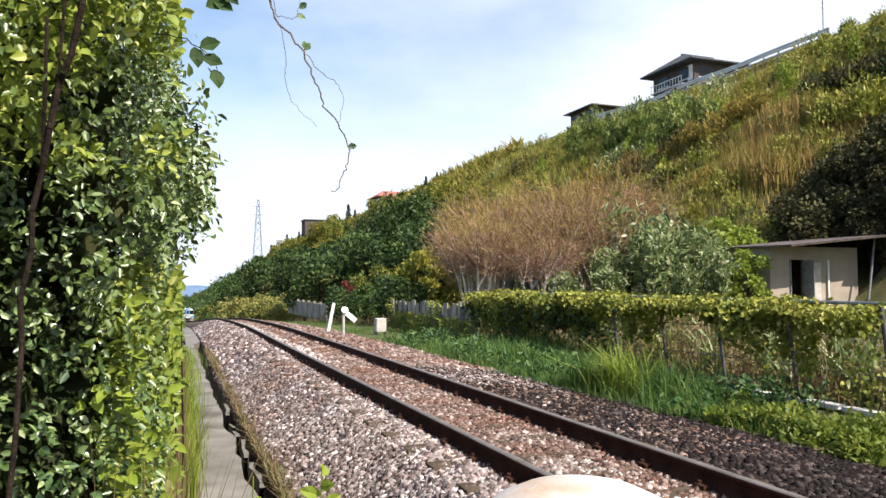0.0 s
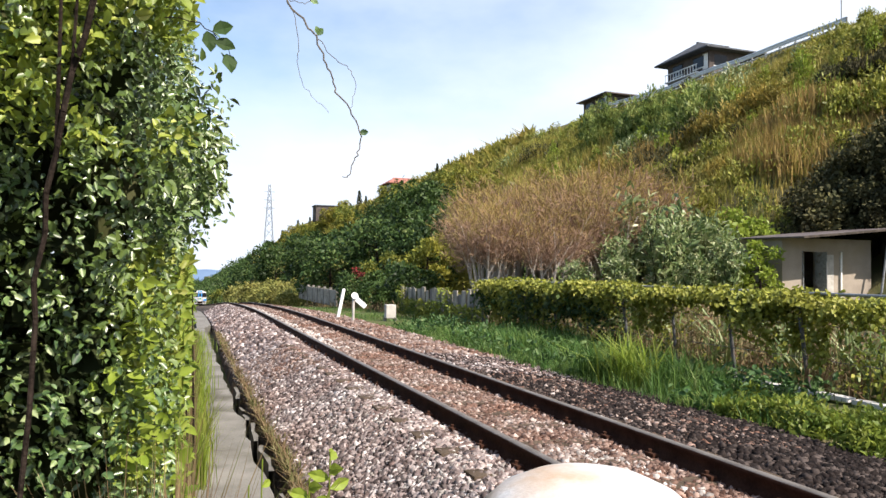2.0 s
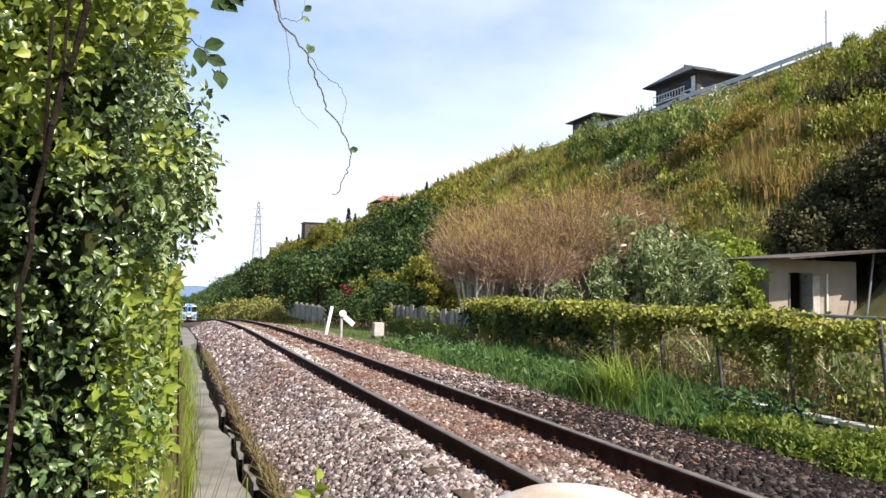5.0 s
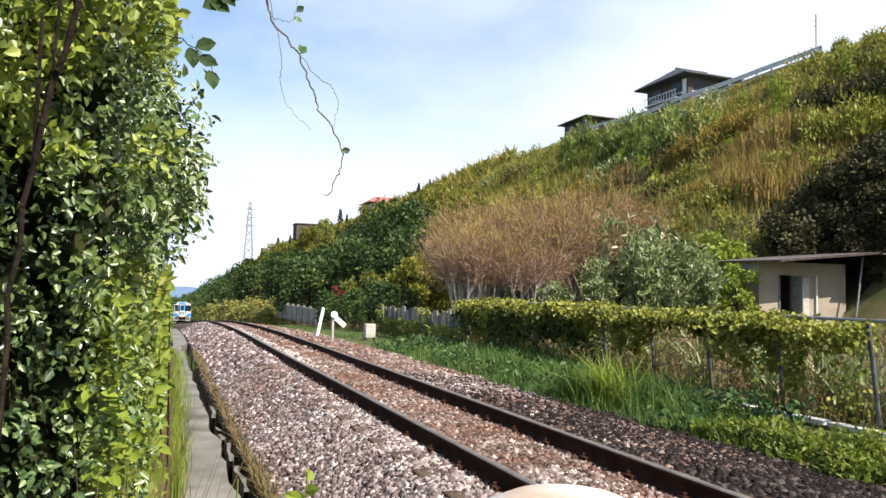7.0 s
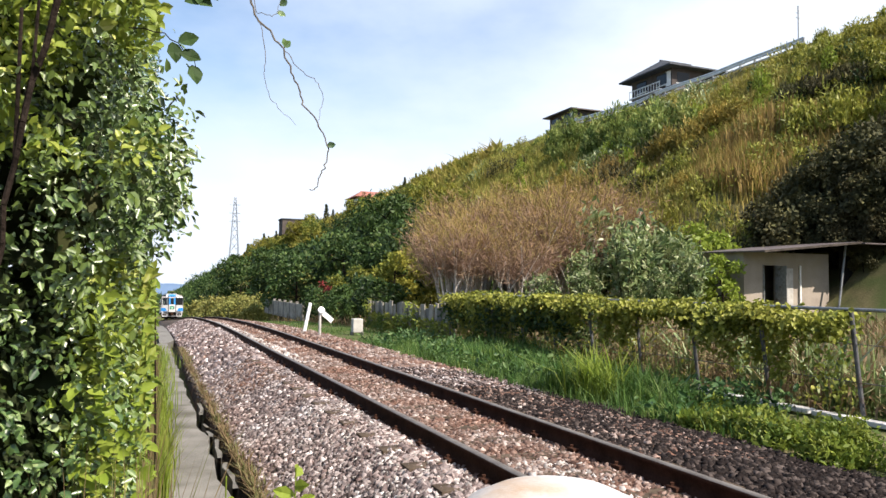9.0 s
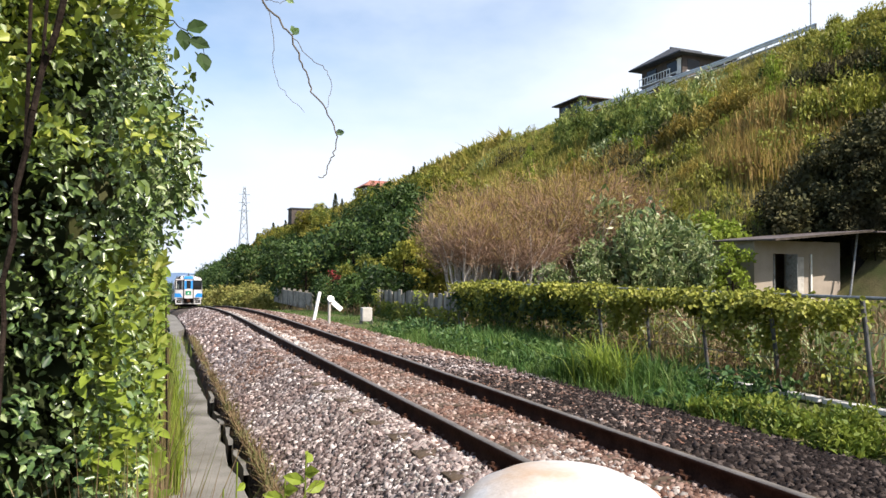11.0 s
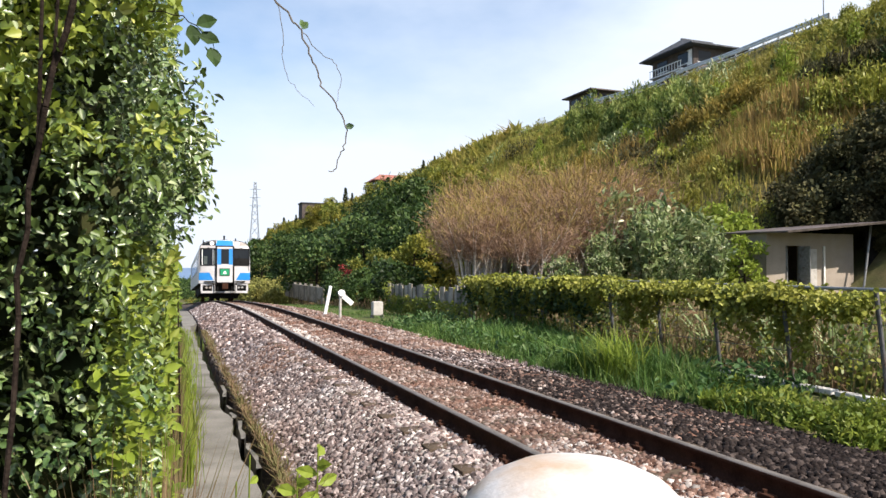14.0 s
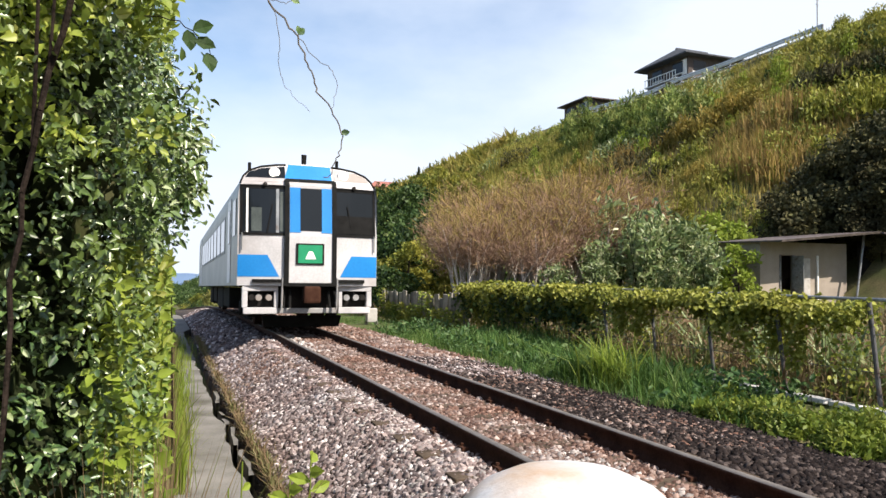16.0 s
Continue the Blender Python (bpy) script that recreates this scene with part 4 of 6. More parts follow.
for a, b, r in (((-0.328, 2.63, 1.88), (-0.3, 2.62, 2.5), 0.006), ((-0.365, 2.62, 1.61), (-0.36, 2.6, 2.1), 0.008)):
    tube_into(bm, Vector(a) - inv, Vector(b) - inv, r, r * 0.7, 6)
part("climbing_stem", bm, M_BARK, hedge, "thin brown climbing stem")

# ---- hanging tendrils above the path ----
tendril = thing("hanging_vine", "thin bare hanging vine tendrils with a few leaves", "vine", m=pose(0.2, 2.2, 2.35))
tv = Vector((0.2, 2.2, 2.35))


def tendril_part(name, pts, r, material):
    bm = bmesh.new()
    fine = []
    for i in range(len(pts) - 1):
        a, b = Vector(pts[i]), Vector(pts[i + 1])
        for k in range(4):
            q = a.lerp(b, k / 4)
            fine.append(q + Vector((random.uniform(-1, 1), random.uniform(-1, 1), random.uniform(-1, 1))) * 0.0045)
    fine.append(Vector(pts[-1]))
    for i in range(len(fine) - 1):
        f = 1 - 0.55 * i / len(fine)
        tube_into(bm, fine[i] - tv, fine[i + 1] - tv, r * f, r * (f - 0.03), 5)
    return part(name, bm, material, tendril)


Y = 2.2
tendril_part("main_tendril", [(0.27, Y, 2.35), (0.275, Y, 2.12), (0.3, Y, 2.04), (0.355, Y, 1.985), (0.385, Y, 1.95), (0.41, Y, 1.88), (0.435, Y, 1.84), (0.445, Y, 1.79), (0.49, Y, 1.74), (0.515, Y, 1.70), (0.525, Y, 1.665), (0.518, Y, 1.61), (0.5, Y, 1.575), (0.493, Y, 1.535), (0.47, Y, 1.533)], 0.0033, M_TENDRIL)
tendril_part("side_tendril", [(0.275, Y, 2.12), (0.3, Y, 2.04), (0.325, Y, 1.98), (0.328, Y, 1.9), (0.325, Y, 1.86), (0.345, Y, 1.8), (0.38, Y, 1.765), (0.425, Y, 1.725)], 0.0013, M_TENDRIL)
tendril_part("side_tendril", [(0.385, Y, 1.95), (0.43, Y, 1.895), (0.48, Y, 1.875), (0.502, Y, 1.84), (0.506, Y, 1.8), (0.495, Y, 1.76), (0.492, Y, 1.725)], 0.0013, M_TENDRIL)
tendril_part("side_tendril", [(0.27, Y, 2.2), (0.3, Y, 2.055), (0.34, Y, 2.045), (0.365, Y, 2.06), (0.37, Y, 2.12)], 0.0013, M_TENDRIL)


def single_leaves(name, spots, size, material, parent, origin, width=0.75):
    for (x, y, z), (ax, ay, az) in spots:
        bm = bmesh.new()
        a = Vector((ax, ay, az)).normalized()
        s = a.cross(Vector((0.25, -1, 0.3))).normalized()
        nrm = s.cross(a)
        b = Vector((x, y, z)) - origin
        outline = [(0, 0), (0.2, 0.33), (0.5, 0.5), (0.8, 0.28), (1, 0), (0.8, -0.28), (0.5, -0.5), (0.2, -0.33)]
        mid = [bm.verts.new(b + a * t * size) for t in (0.0, 0.5, 1.0)]
        up = [bm.verts.new(b + a * t * size + s * w * width * size + nrm * 0.12 * size) for t, w in outline[1:4]]
        dn = [bm.verts.new(b + a * t * size - s * w * width * size + nrm * 0.12 * size) for t, w in outline[1:4]]
        for q in (up, dn):
            bm.faces.new((mid[0], q[0], q[1], mid[1]))
            bm.faces.new((mid[1], q[1], q[2], mid[2]))
        part(name, bm, material, parent)


single_leaves("leaf", [((0.385, Y, 1.955), (0.4, 0, 0.5)), ((0.39, Y, 1.955), (-0.3, 0, 1)), ((0.52, Y, 1.668), (0.7, 0, 0.2)), ((0.36, Y, 2.06), (1, 0, -0.3)), ((0.37, Y, 2.08), (0.6, 0, 0.6))], 0.03, M_IVY, tendril, tv)
single_leaves("leaf", [((0.125, Y, 1.87), (0.25, -0.2, -1)), ((0.085, Y, 1.93), (0.8, 0, 0.3)), ((0.07, Y, 1.93), (0.2, 0, -1)), ((0.09, Y, 1.9), (0.9, 0, -0.2)), ((0.12, Y, 2.07), (1, 0, -0.4)), ((0.14, Y, 2.1), (0.8, 0, -0.5)), ((0.1, Y, 2.05), (0.7, 0, 0.3))], 0.062, M_TREE, tendril, tv)
tendril_part("leaf_stalk", [(-0.05, Y + 0.2, 2.02), (0.05, Y, 1.95), (0.12, Y, 1.9), (0.14, Y, 1.86)], 0.002, M_BARK)
tendril_part("leaf_stalk", [(-0.05, Y + 0.2, 2.2), (0.05, Y, 2.1), (0.14, Y, 2.08), (0.2, Y, 2.09)], 0.003, M_BARK)

# ---- weeds between hedge and walkway, and along the broken joint ----
weeds = thing("weeds", "yellow-green weeds and dry stalks along the walkway", "weeds", kind="stuff")
n = 3000
y = 4.2 + RNG.uniform(0, 1, n) * 9
x = 0.022 * y - 0.06 + np.minimum(RNG.normal(size=n), 1.2) * 0.07
soup("stalks", *blade_soup(np.stack([x, y, np.full(n, -0.62)], 1), 0.75, 0.012, 0.07), M_DRY, weeds)["kind"] = "stuff"
n = 3400
y = 6.5 + RNG.uniform(0, 1, n) ** 1.2 * 15
x = 0.06 + 0.012 * y + np.abs(RNG.normal(size=n)) * (0.01 + 0.011 * y)
soup("edge_grass", *blade_soup(np.stack([x, y, np.full(n, -0.64)], 1), 0.42 - 0.012 * (y - 6.5), 0.03, 0.22), M_WEED, weeds)["kind"] = "stuff"
n = 4200
y = 3.4 + RNG.uniform(0, 1, n) * 5
z = -0.5 + RNG.uniform(0, 1, n) ** 1.1 * 1.8
x = 0.021 * y - 0.075 + np.minimum(RNG.normal(size=n), 1.0) * 0.045
soup("weed_leaves", *pointed_leaf_soup(np.stack([x, y, z], 1), 0.07, 0.032, axis=(0, -0.2, 0.3), spread=0.8, facing=(0.2, -0.5, 0.9)), M_WEED, weeds)["kind"] = "stuff"
# bright broad leaves that catch the sun low on the hedge
n = 150
y = 2.75 + RNG.uniform(0, 1, n) * 0.5
z = 0.45 + RNG.uniform(0, 1, n) * 0.75
x = -0.13 + RNG.normal(size=n) * 0.06 + 0.04 * (z < 0.8)
soup("broad_leaves", *pointed_leaf_soup(np.stack([x, y, z], 1), 0.055, 0.037, axis=(0.6, -0.3, 0.0), spread=0.5, facing=(0.1, -0.6, 0.9)), M_LIME, weeds)["kind"] = "stuff"
n = 4200
y = 4.6 + RNG.uniform(0, 1, n) ** 1.3 * 17
x = 0.97 + 0.009 * y - 0.06 + np.abs(RNG.normal(size=n)) * 0.07 * (0.5 + 0.5 * (wave(y, 0, 1.3, 2) > -0.3))
soup("joint_grass", *blade_soup(np.stack([x, y, np.full(n, -0.62)], 1), 0.13, 0.08, 0.7), M_DRY, weeds)["kind"] = "stuff"
for i, (x, y, h) in enumerate(((0.12, 4.6, 1.25), (0.16, 5.2, 1.7), (0.05, 3.9, 1.0))):
    tube("stalk", (x, y, -0.62), (x - 0.05, y - 0.05, -0.62 + h), 0.01, M_BARK, weeds, r2=0.004, sides=6)


def sprig(x, y, z0, h, count, size):
    """A small plant: a stem with broad leaves in a rosette."""
    ob = thing("seedling", "small bright green leafy seedling", "plant", "seedlings", pose(x, y, z0))
    tube("stem", (0, 0, 0), (0.01, 0, h), 0.005, M_WEED, ob, r2=0.003, sides=6)
    spots = []
    for i in range(count):
        a = i * 2.4
        spots.append(((0.01, 0, h * (0.6 + 0.4 * i / count)), (math.cos(a), math.sin(a), 0.25)))
    single_leaves("leaf", spots, size, M_LIME, ob, Vector((0, 0, 0)), 0.55)


sprig(0.6, 3.0, -0.62, 1.13, 12, 0.095)
sprig(0.5, 2.9, -0.62, 1.06, 11, 0.09)
sprig(0.33, 3.0, -0.62, 1.12, 4, 0.06)
sprig(0.27, 2.9, -0.62, 1.05, 4, 0.06)

n = 1500
tagged(soup("dry_stalks", *blade_soup(np.stack([-0.2 + RNG.uniform(0, 1, n) ** 0.8 * 0.32, 2.42 + RNG.uniform(0, 0.4, n), np.full(n, -0.62)], 1), RNG.uniform(0.72, 1.1, n), 0.007, 0.16), M_DRY), "dry brown and yellow grass stalks under the hedge", "grass", kind="stuff")

# ---- white marker post right beside the camera ----
post = thing("marker_post", "rounded white-painted concrete marker post with rust-brown staining", "marker post", m=pose(0.617, 1.02, -0.635, 0, 0, 150))
bm = bmesh.new()
prof = [(0.0, 1.575), (0.05, 1.573), (0.095, 1.562), (0.14, 1.541), (0.175, 1.508), (0.197, 1.462), (0.205, 1.4), (0.205, 0.0)]
seg = 40
rings = [[bm.verts.new((r * math.cos(2 * math.pi * i / seg), r * math.sin(2 * math.pi * i / seg), z)) for i in range(seg)] for r, z in prof[1:]]
tip = bm.verts.new((0, 0, prof[0][1]))
for i in range(seg):
    j = (i + 1) % seg
    bm.faces.new((tip, rings[0][i], rings[0][j]))
    for a, b in zip(rings, rings[1:]):
        bm.faces.new((a[i], b[i], b[j], a[j]))
part("post_body", bm, M_OLDWHITE, post, smooth=True)

# ---- verge grass ----
n = 26000
y = 2 + RNG.uniform(0, 1, n) ** 1.5 * 40
u = 2.35 + 0.4 * (1 - smoothstep(6, 10, y)) + RNG.uniform(0, 1, n) ** 1.1 * 3.0
x = track_x(y) + u
h = (0.2 + 0.14 * wave(x, y, 0.9, 2)) * (1 - 0.8 * smoothstep(3.4, 4.2, u) * (1 - smoothstep(8.6, 9.6, y)))
tall = smoothstep(8.5, 9.5, y) * (1 - smoothstep(16, 20, y))
h = np.maximum(h + 0.16 * tall * (u > 3) - 0.1 * (1 - smoothstep(8, 10, y)), 0.05)
h = h * (1 - 0.45 * smoothstep(15, 19, y))
v1 = blade_soup(np.stack([x, y, ground_z(x, y) - 0.02], 1), h, 0.06, 0.4)
soup("verge_grass", *v1, M_VERGE)
tagged(bpy.data.objects["verge_grass"], "lush green grass and weeds on the ballast verge", "grass", kind="stuff")
clumps = [(2.2, 3.4, 0.4), (2.9, 3.2, 0.42), (3.6, 3.0, 0.4), (4.2, 3.25, 0.45), (4.9, 2.95, 0.36), (5.3, 3.5, 0.4), (5.7, 3.1, 0.42), (6.2, 3.3, 0.36), (6.6, 2.95, 0.3), (4.5, 3.9, 0.3), (7.2, 3.6, 0.26)]
for y0, u0, r0 in clumps:
    n = 1200
    d = unit(RNG.normal(size=(n, 3)))
    d[:, 2] = np.abs(d[:, 2])
    p = d * (r0 * RNG.uniform(0.45, 1.0, (n, 1)))
    p[:, 2] *= 0.62 + 0.35 * abs(math.sin(y0 * 2.7 + u0))
    p += 0.1 * wave(p[:, :1] * 9 + y0, p[:, 1:2] * 9, 1.0, u0)
    x0 = float(track_x(y0)) + u0
    cl = thing("verge_bush", "low bushy bright green weed clump on the ballast verge", "weeds", "weed clumps on the verge", pose(x0, y0, float(ground_z(x0, y0)) - 0.03))
    soup("foliage", *leaf_soup(p, 0.075, 0.03, axis=(0, -0.1, 0.6), spread=0.8, facing=(-0.3, -0.5, 0.5)), M_BUSH, cl)["kind"] = "stuff"
# broad-leaved weeds low on the verge
n = 5200
y = 6.8 + RNG.uniform(0, 1, n) ** 1.2 * 14
u = 2.65 + RNG.uniform(0, 1, n) * 2.1
keep = wave(u * 2.3, y * 1.4, 1.0, 6) > -0.15
y, u = y[keep], u[keep]
x = track_x(y) + u
z = ground_z(x, y) + RNG.uniform(0, 1, len(y)) ** 1.4 * (0.34 + 0.12 * wave(x, y, 2.1, 4))
tagged(soup("verge_weeds", *pointed_leaf_soup(np.stack([x, y, z], 1), 0.11, 0.055, axis=(-0.1, -0.2, 0.35), spread=0.7, facing=(-0.3, -0.5, 0.8)), M_VERGEWEED), "dark green broad-leaved weeds along the ballast verge", "weeds", kind="stuff")
# taller grass tufts between the bushes and the fence
tufts = [(6.1, 8.9, 0.62), (6.4, 9.4, 0.62), (5.85, 9.5, 0.5), (6.6, 8.5, 0.5)]
for i in range(44):
    y0 = 7.3 + 0.28 * i
    tufts.append((float(track_x(y0)) + 2.75 + 0.28 * (i * 7 % 5) + 0.1 * math.sin(i * 2.7), y0, (0.22 + 0.18 * abs(math.sin(i * 1.9))) * (1 - 0.4 * float(smoothstep(14, 18, y0)))))
for x0, y0, hh in tufts:
    n = 190
    d = RNG.normal(size=(n, 2)) * 0.15
    tuft = thing("grass_tuft", "tall arching tuft of green grass beside the fence", "grass", "grass tufts by the fence", pose(x0, y0, float(ground_z(x0, y0)) - 0.03))
    soup("foliage", *blade_soup(np.stack([d[:, 0], d[:, 1], np.zeros(n)], 1), hh * (0.6 + 0.6 * RNG.uniform(0, 1, n)), 0.035, 0.55), M_WEED if hh > 0.61 else M_VERGE, tuft)["kind"] = "stuff"
# field grass behind the fence
n = 16000
y = 4 + RNG.uniform(0, 1, n) ** 1.3 * 50
x = track_x(y) + 5.0 + RNG.uniform(0, 1, n) * 14
tagged(soup("field_grass", *blade_soup(np.stack([x, y, ground_z(x, y) - 0.02], 1), 0.3 + 0.25 * RNG.uniform(0, 1, n), 0.08, 0.5), M_DRY), "dry yellow field grass and weeds", "grass", kind="stuff")

# ---- fence with a vine trellis ----
FX = 7.95
fence = thing("pipe_fence", "galvanised pipe fence on low concrete kerb slabs", "fence", m=pose(FX, 0, -0.3))
for i in range(11):
    y = 4.85 + 1.385 * i
    tube("post", (0.05, y, -0.08), (-0.05 + 0.03 * math.sin(i * 2.1), y + 0.1, 1.32), 0.028, M_POST, fence)
for zz in (0.45, 0.9):
    tube("wire", (0.0, 3.0, zz), (0.0, 18.7, zz), 0.006, M_POST, fence, sides=5)
tube("top_rail", (-0.05, 3.0, 1.31), (-0.05, 18.9, 1.33), 0.022, M_STEEL, fence)
for i in range(5):
    y = 3.72 + 1.02 * i
    box("kerb_slab", (-0.12 + 0.03 * math.sin(i * 1.7), y + 0.5, 0.03 + 0.008 * math.sin(i * 2.9)), (0.15, 1.0 if i % 3 else 0.94, 0.06), M_SLAB, fence, 0.012)

vines = thing("trellis_vine", "yellow-green vine with broad leaves draped over the fence", "vine", m=pose(FX, 0, -0.3))
# a rough mat on the top rail, and ragged bunches that hang from it
n = 9000
y = 6.35 + RNG.uniform(0, 1, n) * 12.3
top = 1.3 - 0.05 * smoothstep(10, 7, y) + 0.07 * wave(y, 0, 2.6) + 0.06 * wave(y, 0, 7)
z = top + 0.05 - np.abs(RNG.normal(size=n)) * 0.13
mat_pts = np.stack([-0.02 + RNG.normal(size=n) * 0.17, y, z], 1)
bunches = []
for i in range(80):
    yc = 6.4 + 12.2 * RNG.uniform()
    long = 0.12 + 0.62 * RNG.uniform() ** 2 + 0.3 * float(smoothstep(14.5, 17.5, yc)) + 0.22 * float(smoothstep(8.2, 7.0, yc)) * RNG.uniform()
    m_ = int(70 + 230 * long)
    r_ = RNG.uniform(0, 1, m_) ** 0.9
    wide = 0.13 * (1 - 0.6 * r_) * RNG.uniform(0.7, 1.5)
    xc = RNG.normal() * 0.12 - 0.04
    bunches.append(np.stack([xc + RNG.normal(size=m_) * wide, yc + RNG.normal(size=m_) * wide * 1.2, 1.27 - r_ * long + RNG.normal(size=m_) * 0.03], 1))
soup("vine_leaves", *pointed_leaf_soup(np.concatenate([mat_pts] + bunches), 0.07, 0.056, axis=(-0.25, -0.1, -0.5), spread=0.65, facing=(-0.55, -0.45, 0.75)), M_VINE, vines)["kind"] = "stuff"
n = 6500
y = 6.4 + RNG.uniform(0, 1, n) * 12.2
z = 1.2 - RNG.uniform(0, 1, n) ** 1.4 * 1.1
keep = RNG.uniform(0, 1, n) < 0.12 + 0.75 * (smoothstep(0.15, 0.6, wave(y, z * 0.35, 2.2, 2)) + smoothstep(12, 15, y))
soup("hanging_leaves", *leaf_soup(np.stack([RNG.normal(size=n) * 0.14 + 0.1, y, z], 1)[keep], 0.08, 0.045, axis=(-0.1, -0.1, -0.6), spread=0.7, facing=(-0.5, -0.5, 0.6)), M_HILLSHRUB, vines)["kind"] = "stuff"
n = 260
y = 6.4 + RNG.uniform(0, 1, n) * 12
soup("bare_stem_growth", *blade_soup(np.stack([RNG.normal(size=n) * 0.12 + 0.05, y, np.full(n, -0.02)], 1), 1.0, 0.01, 0.28), M_DRY, vines)["kind"] = "stuff"
n = 4200
y = 4.5 + RNG.uniform(0, 1, n) * 10
z = RNG.uniform(0, 1, n) ** 1.5 * (0.6 + 0.4 * wave(y, 0, 2.1))
soup("dry_growth", *leaf_soup(np.stack([0.15 + RNG.uniform(0, 1.8, n), y, z], 1), 0.15, 0.03, axis=(0, 0, 0.7), spread=0.7), M_DRY, vines)["kind"] = "stuff"
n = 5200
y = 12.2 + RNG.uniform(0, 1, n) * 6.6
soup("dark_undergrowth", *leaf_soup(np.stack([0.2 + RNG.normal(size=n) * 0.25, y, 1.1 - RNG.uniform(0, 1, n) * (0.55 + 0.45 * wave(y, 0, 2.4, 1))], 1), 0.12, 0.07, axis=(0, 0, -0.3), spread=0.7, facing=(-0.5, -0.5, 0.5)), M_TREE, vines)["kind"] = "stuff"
# pale arching plants in the plot behind the fence
for x0, y0, hh in ((8.5, 7.0, 0.75), (8.7, 6.4, 0.6), (8.4, 8.3, 0.7), (9.1, 7.8, 0.8), (9.3, 9.2, 0.8), (8.6, 9.9, 0.75), (9.8, 8.6, 0.9), (8.5, 11.1, 0.8), (9.2, 10.8, 0.9), (8.3, 5.6, 0.55), (9.0, 6.9, 0.7), (9.9, 10.0, 0.9)):
    n = 46
    d = RNG.normal(size=(n, 2)) * 0.1
    tuft = thing("plot_plant", "pale arching plant in the plot behind the fence", "plant", "plants behind the fence", pose(x0, y0, float(ground_z(x0, y0)) - 0.03))
    soup("foliage", *blade_soup(np.stack([d[:, 0], d[:, 1], np.zeros(n)], 1), hh * (0.6 + 0.6 * RNG.uniform(0, 1, n)), 0.075, 0.5), M_BROADLEAF, tuft)["kind"] = "stuff"

# ---- grey board fence further along ----
boards = thing("board_fence", "weathered grey board fence of uneven upright boards", "fence", m=pose(8.3, 0, -0.36))
for i in range(26):
    y = 19.3 + 0.32 * i
    h = 1.0 + 0.05 * math.sin(i * 1.9) + random.uniform(-0.07, 0.06)
    box("board", (random.uniform(-0.05, 0.05), y, h / 2), (0.04, 0.31 if i % 4 else 0.22, h), M_OLDBOARD if i % 3 else M_CONC, boards, 0.006, turn=pose(0, 0, 0, random.uniform(-4, 4), 0, 0))
n = 2600
y = 19.2 + RNG.uniform(0, 1, n) * 8.4
z = RNG.uniform(0, 1, n) ** 1.6 * (0.55 + 0.5 * (wave(y, 0, 1.9, 3) > 0.2))
soup("climbing_foliage", *leaf_soup(np.stack([-0.12 + RNG.normal(size=n) * 0.07, y, z], 1), 0.13, 0.06, axis=(-0.2, -0.1, 0.3), spread=0.7, facing=(-0.5, -0.5, 0.6)), M_HILLSHRUB, boards)["kind"] = "stuff"
wall = thing("grey_wall", "low grey block wall beside the line", "wall", m=pose(9.0, 43, -0.9))
for i in range(7):
    box("panel", (0, 1.0 + 2.0 * i, 0.45), (0.12, 1.94, 1.0), M_OLDBOARD, wall, 0.01)
    box("pier", (0, 2.0 * i, 0.5), (0.18, 0.12, 1.15), M_CONC, wall, 0.01)

# ---- lineside markers ----
mk = thing("leaning_marker", "leaning white lineside marker post", "marker post", m=pose(4.98, 23.7, -0.46))
box("post", (0.09, 0, 0.55), (0.1, 0.08, 1.12), M_WHITE, mk, 0.02, turn=pose(0, 0, 0, 0, 11, 0))
sg = thing("lineside_sign", "white lineside sign with a slanted plate", "sign", m=pose(5.15, 22.2, -0.45))
tube("post", (0, 0, 0), (0, 0, 0.85), 0.04, M_CONC_LIGHT, sg)
box("plate", (0.2, -0.03, 0.72), (0.46, 0.03, 0.15), M_WHITE, sg, 0.008, turn=pose(0, 0, 0, 0, 40, 0))
tube("round_plate", (0.03, -0.06, 0.92), (0.03, -0.02, 0.9), 0.105, M_WHITE, sg, sides=20)
bx = thing("relay_box", "small white equipment box on short legs", "cabinet", m=pose(6.8, 23.9, -0.62))
box("cabinet", (0, 0, 0.5), (0.34, 0.3, 0.46), M_CONC_LIGHT, bx, 0.03)
for sx in (-0.17, 0.17):
    box("leg", (sx, 0, 0.14), (0.1, 0.12, 0.3), M_CONC, bx, 0.01)

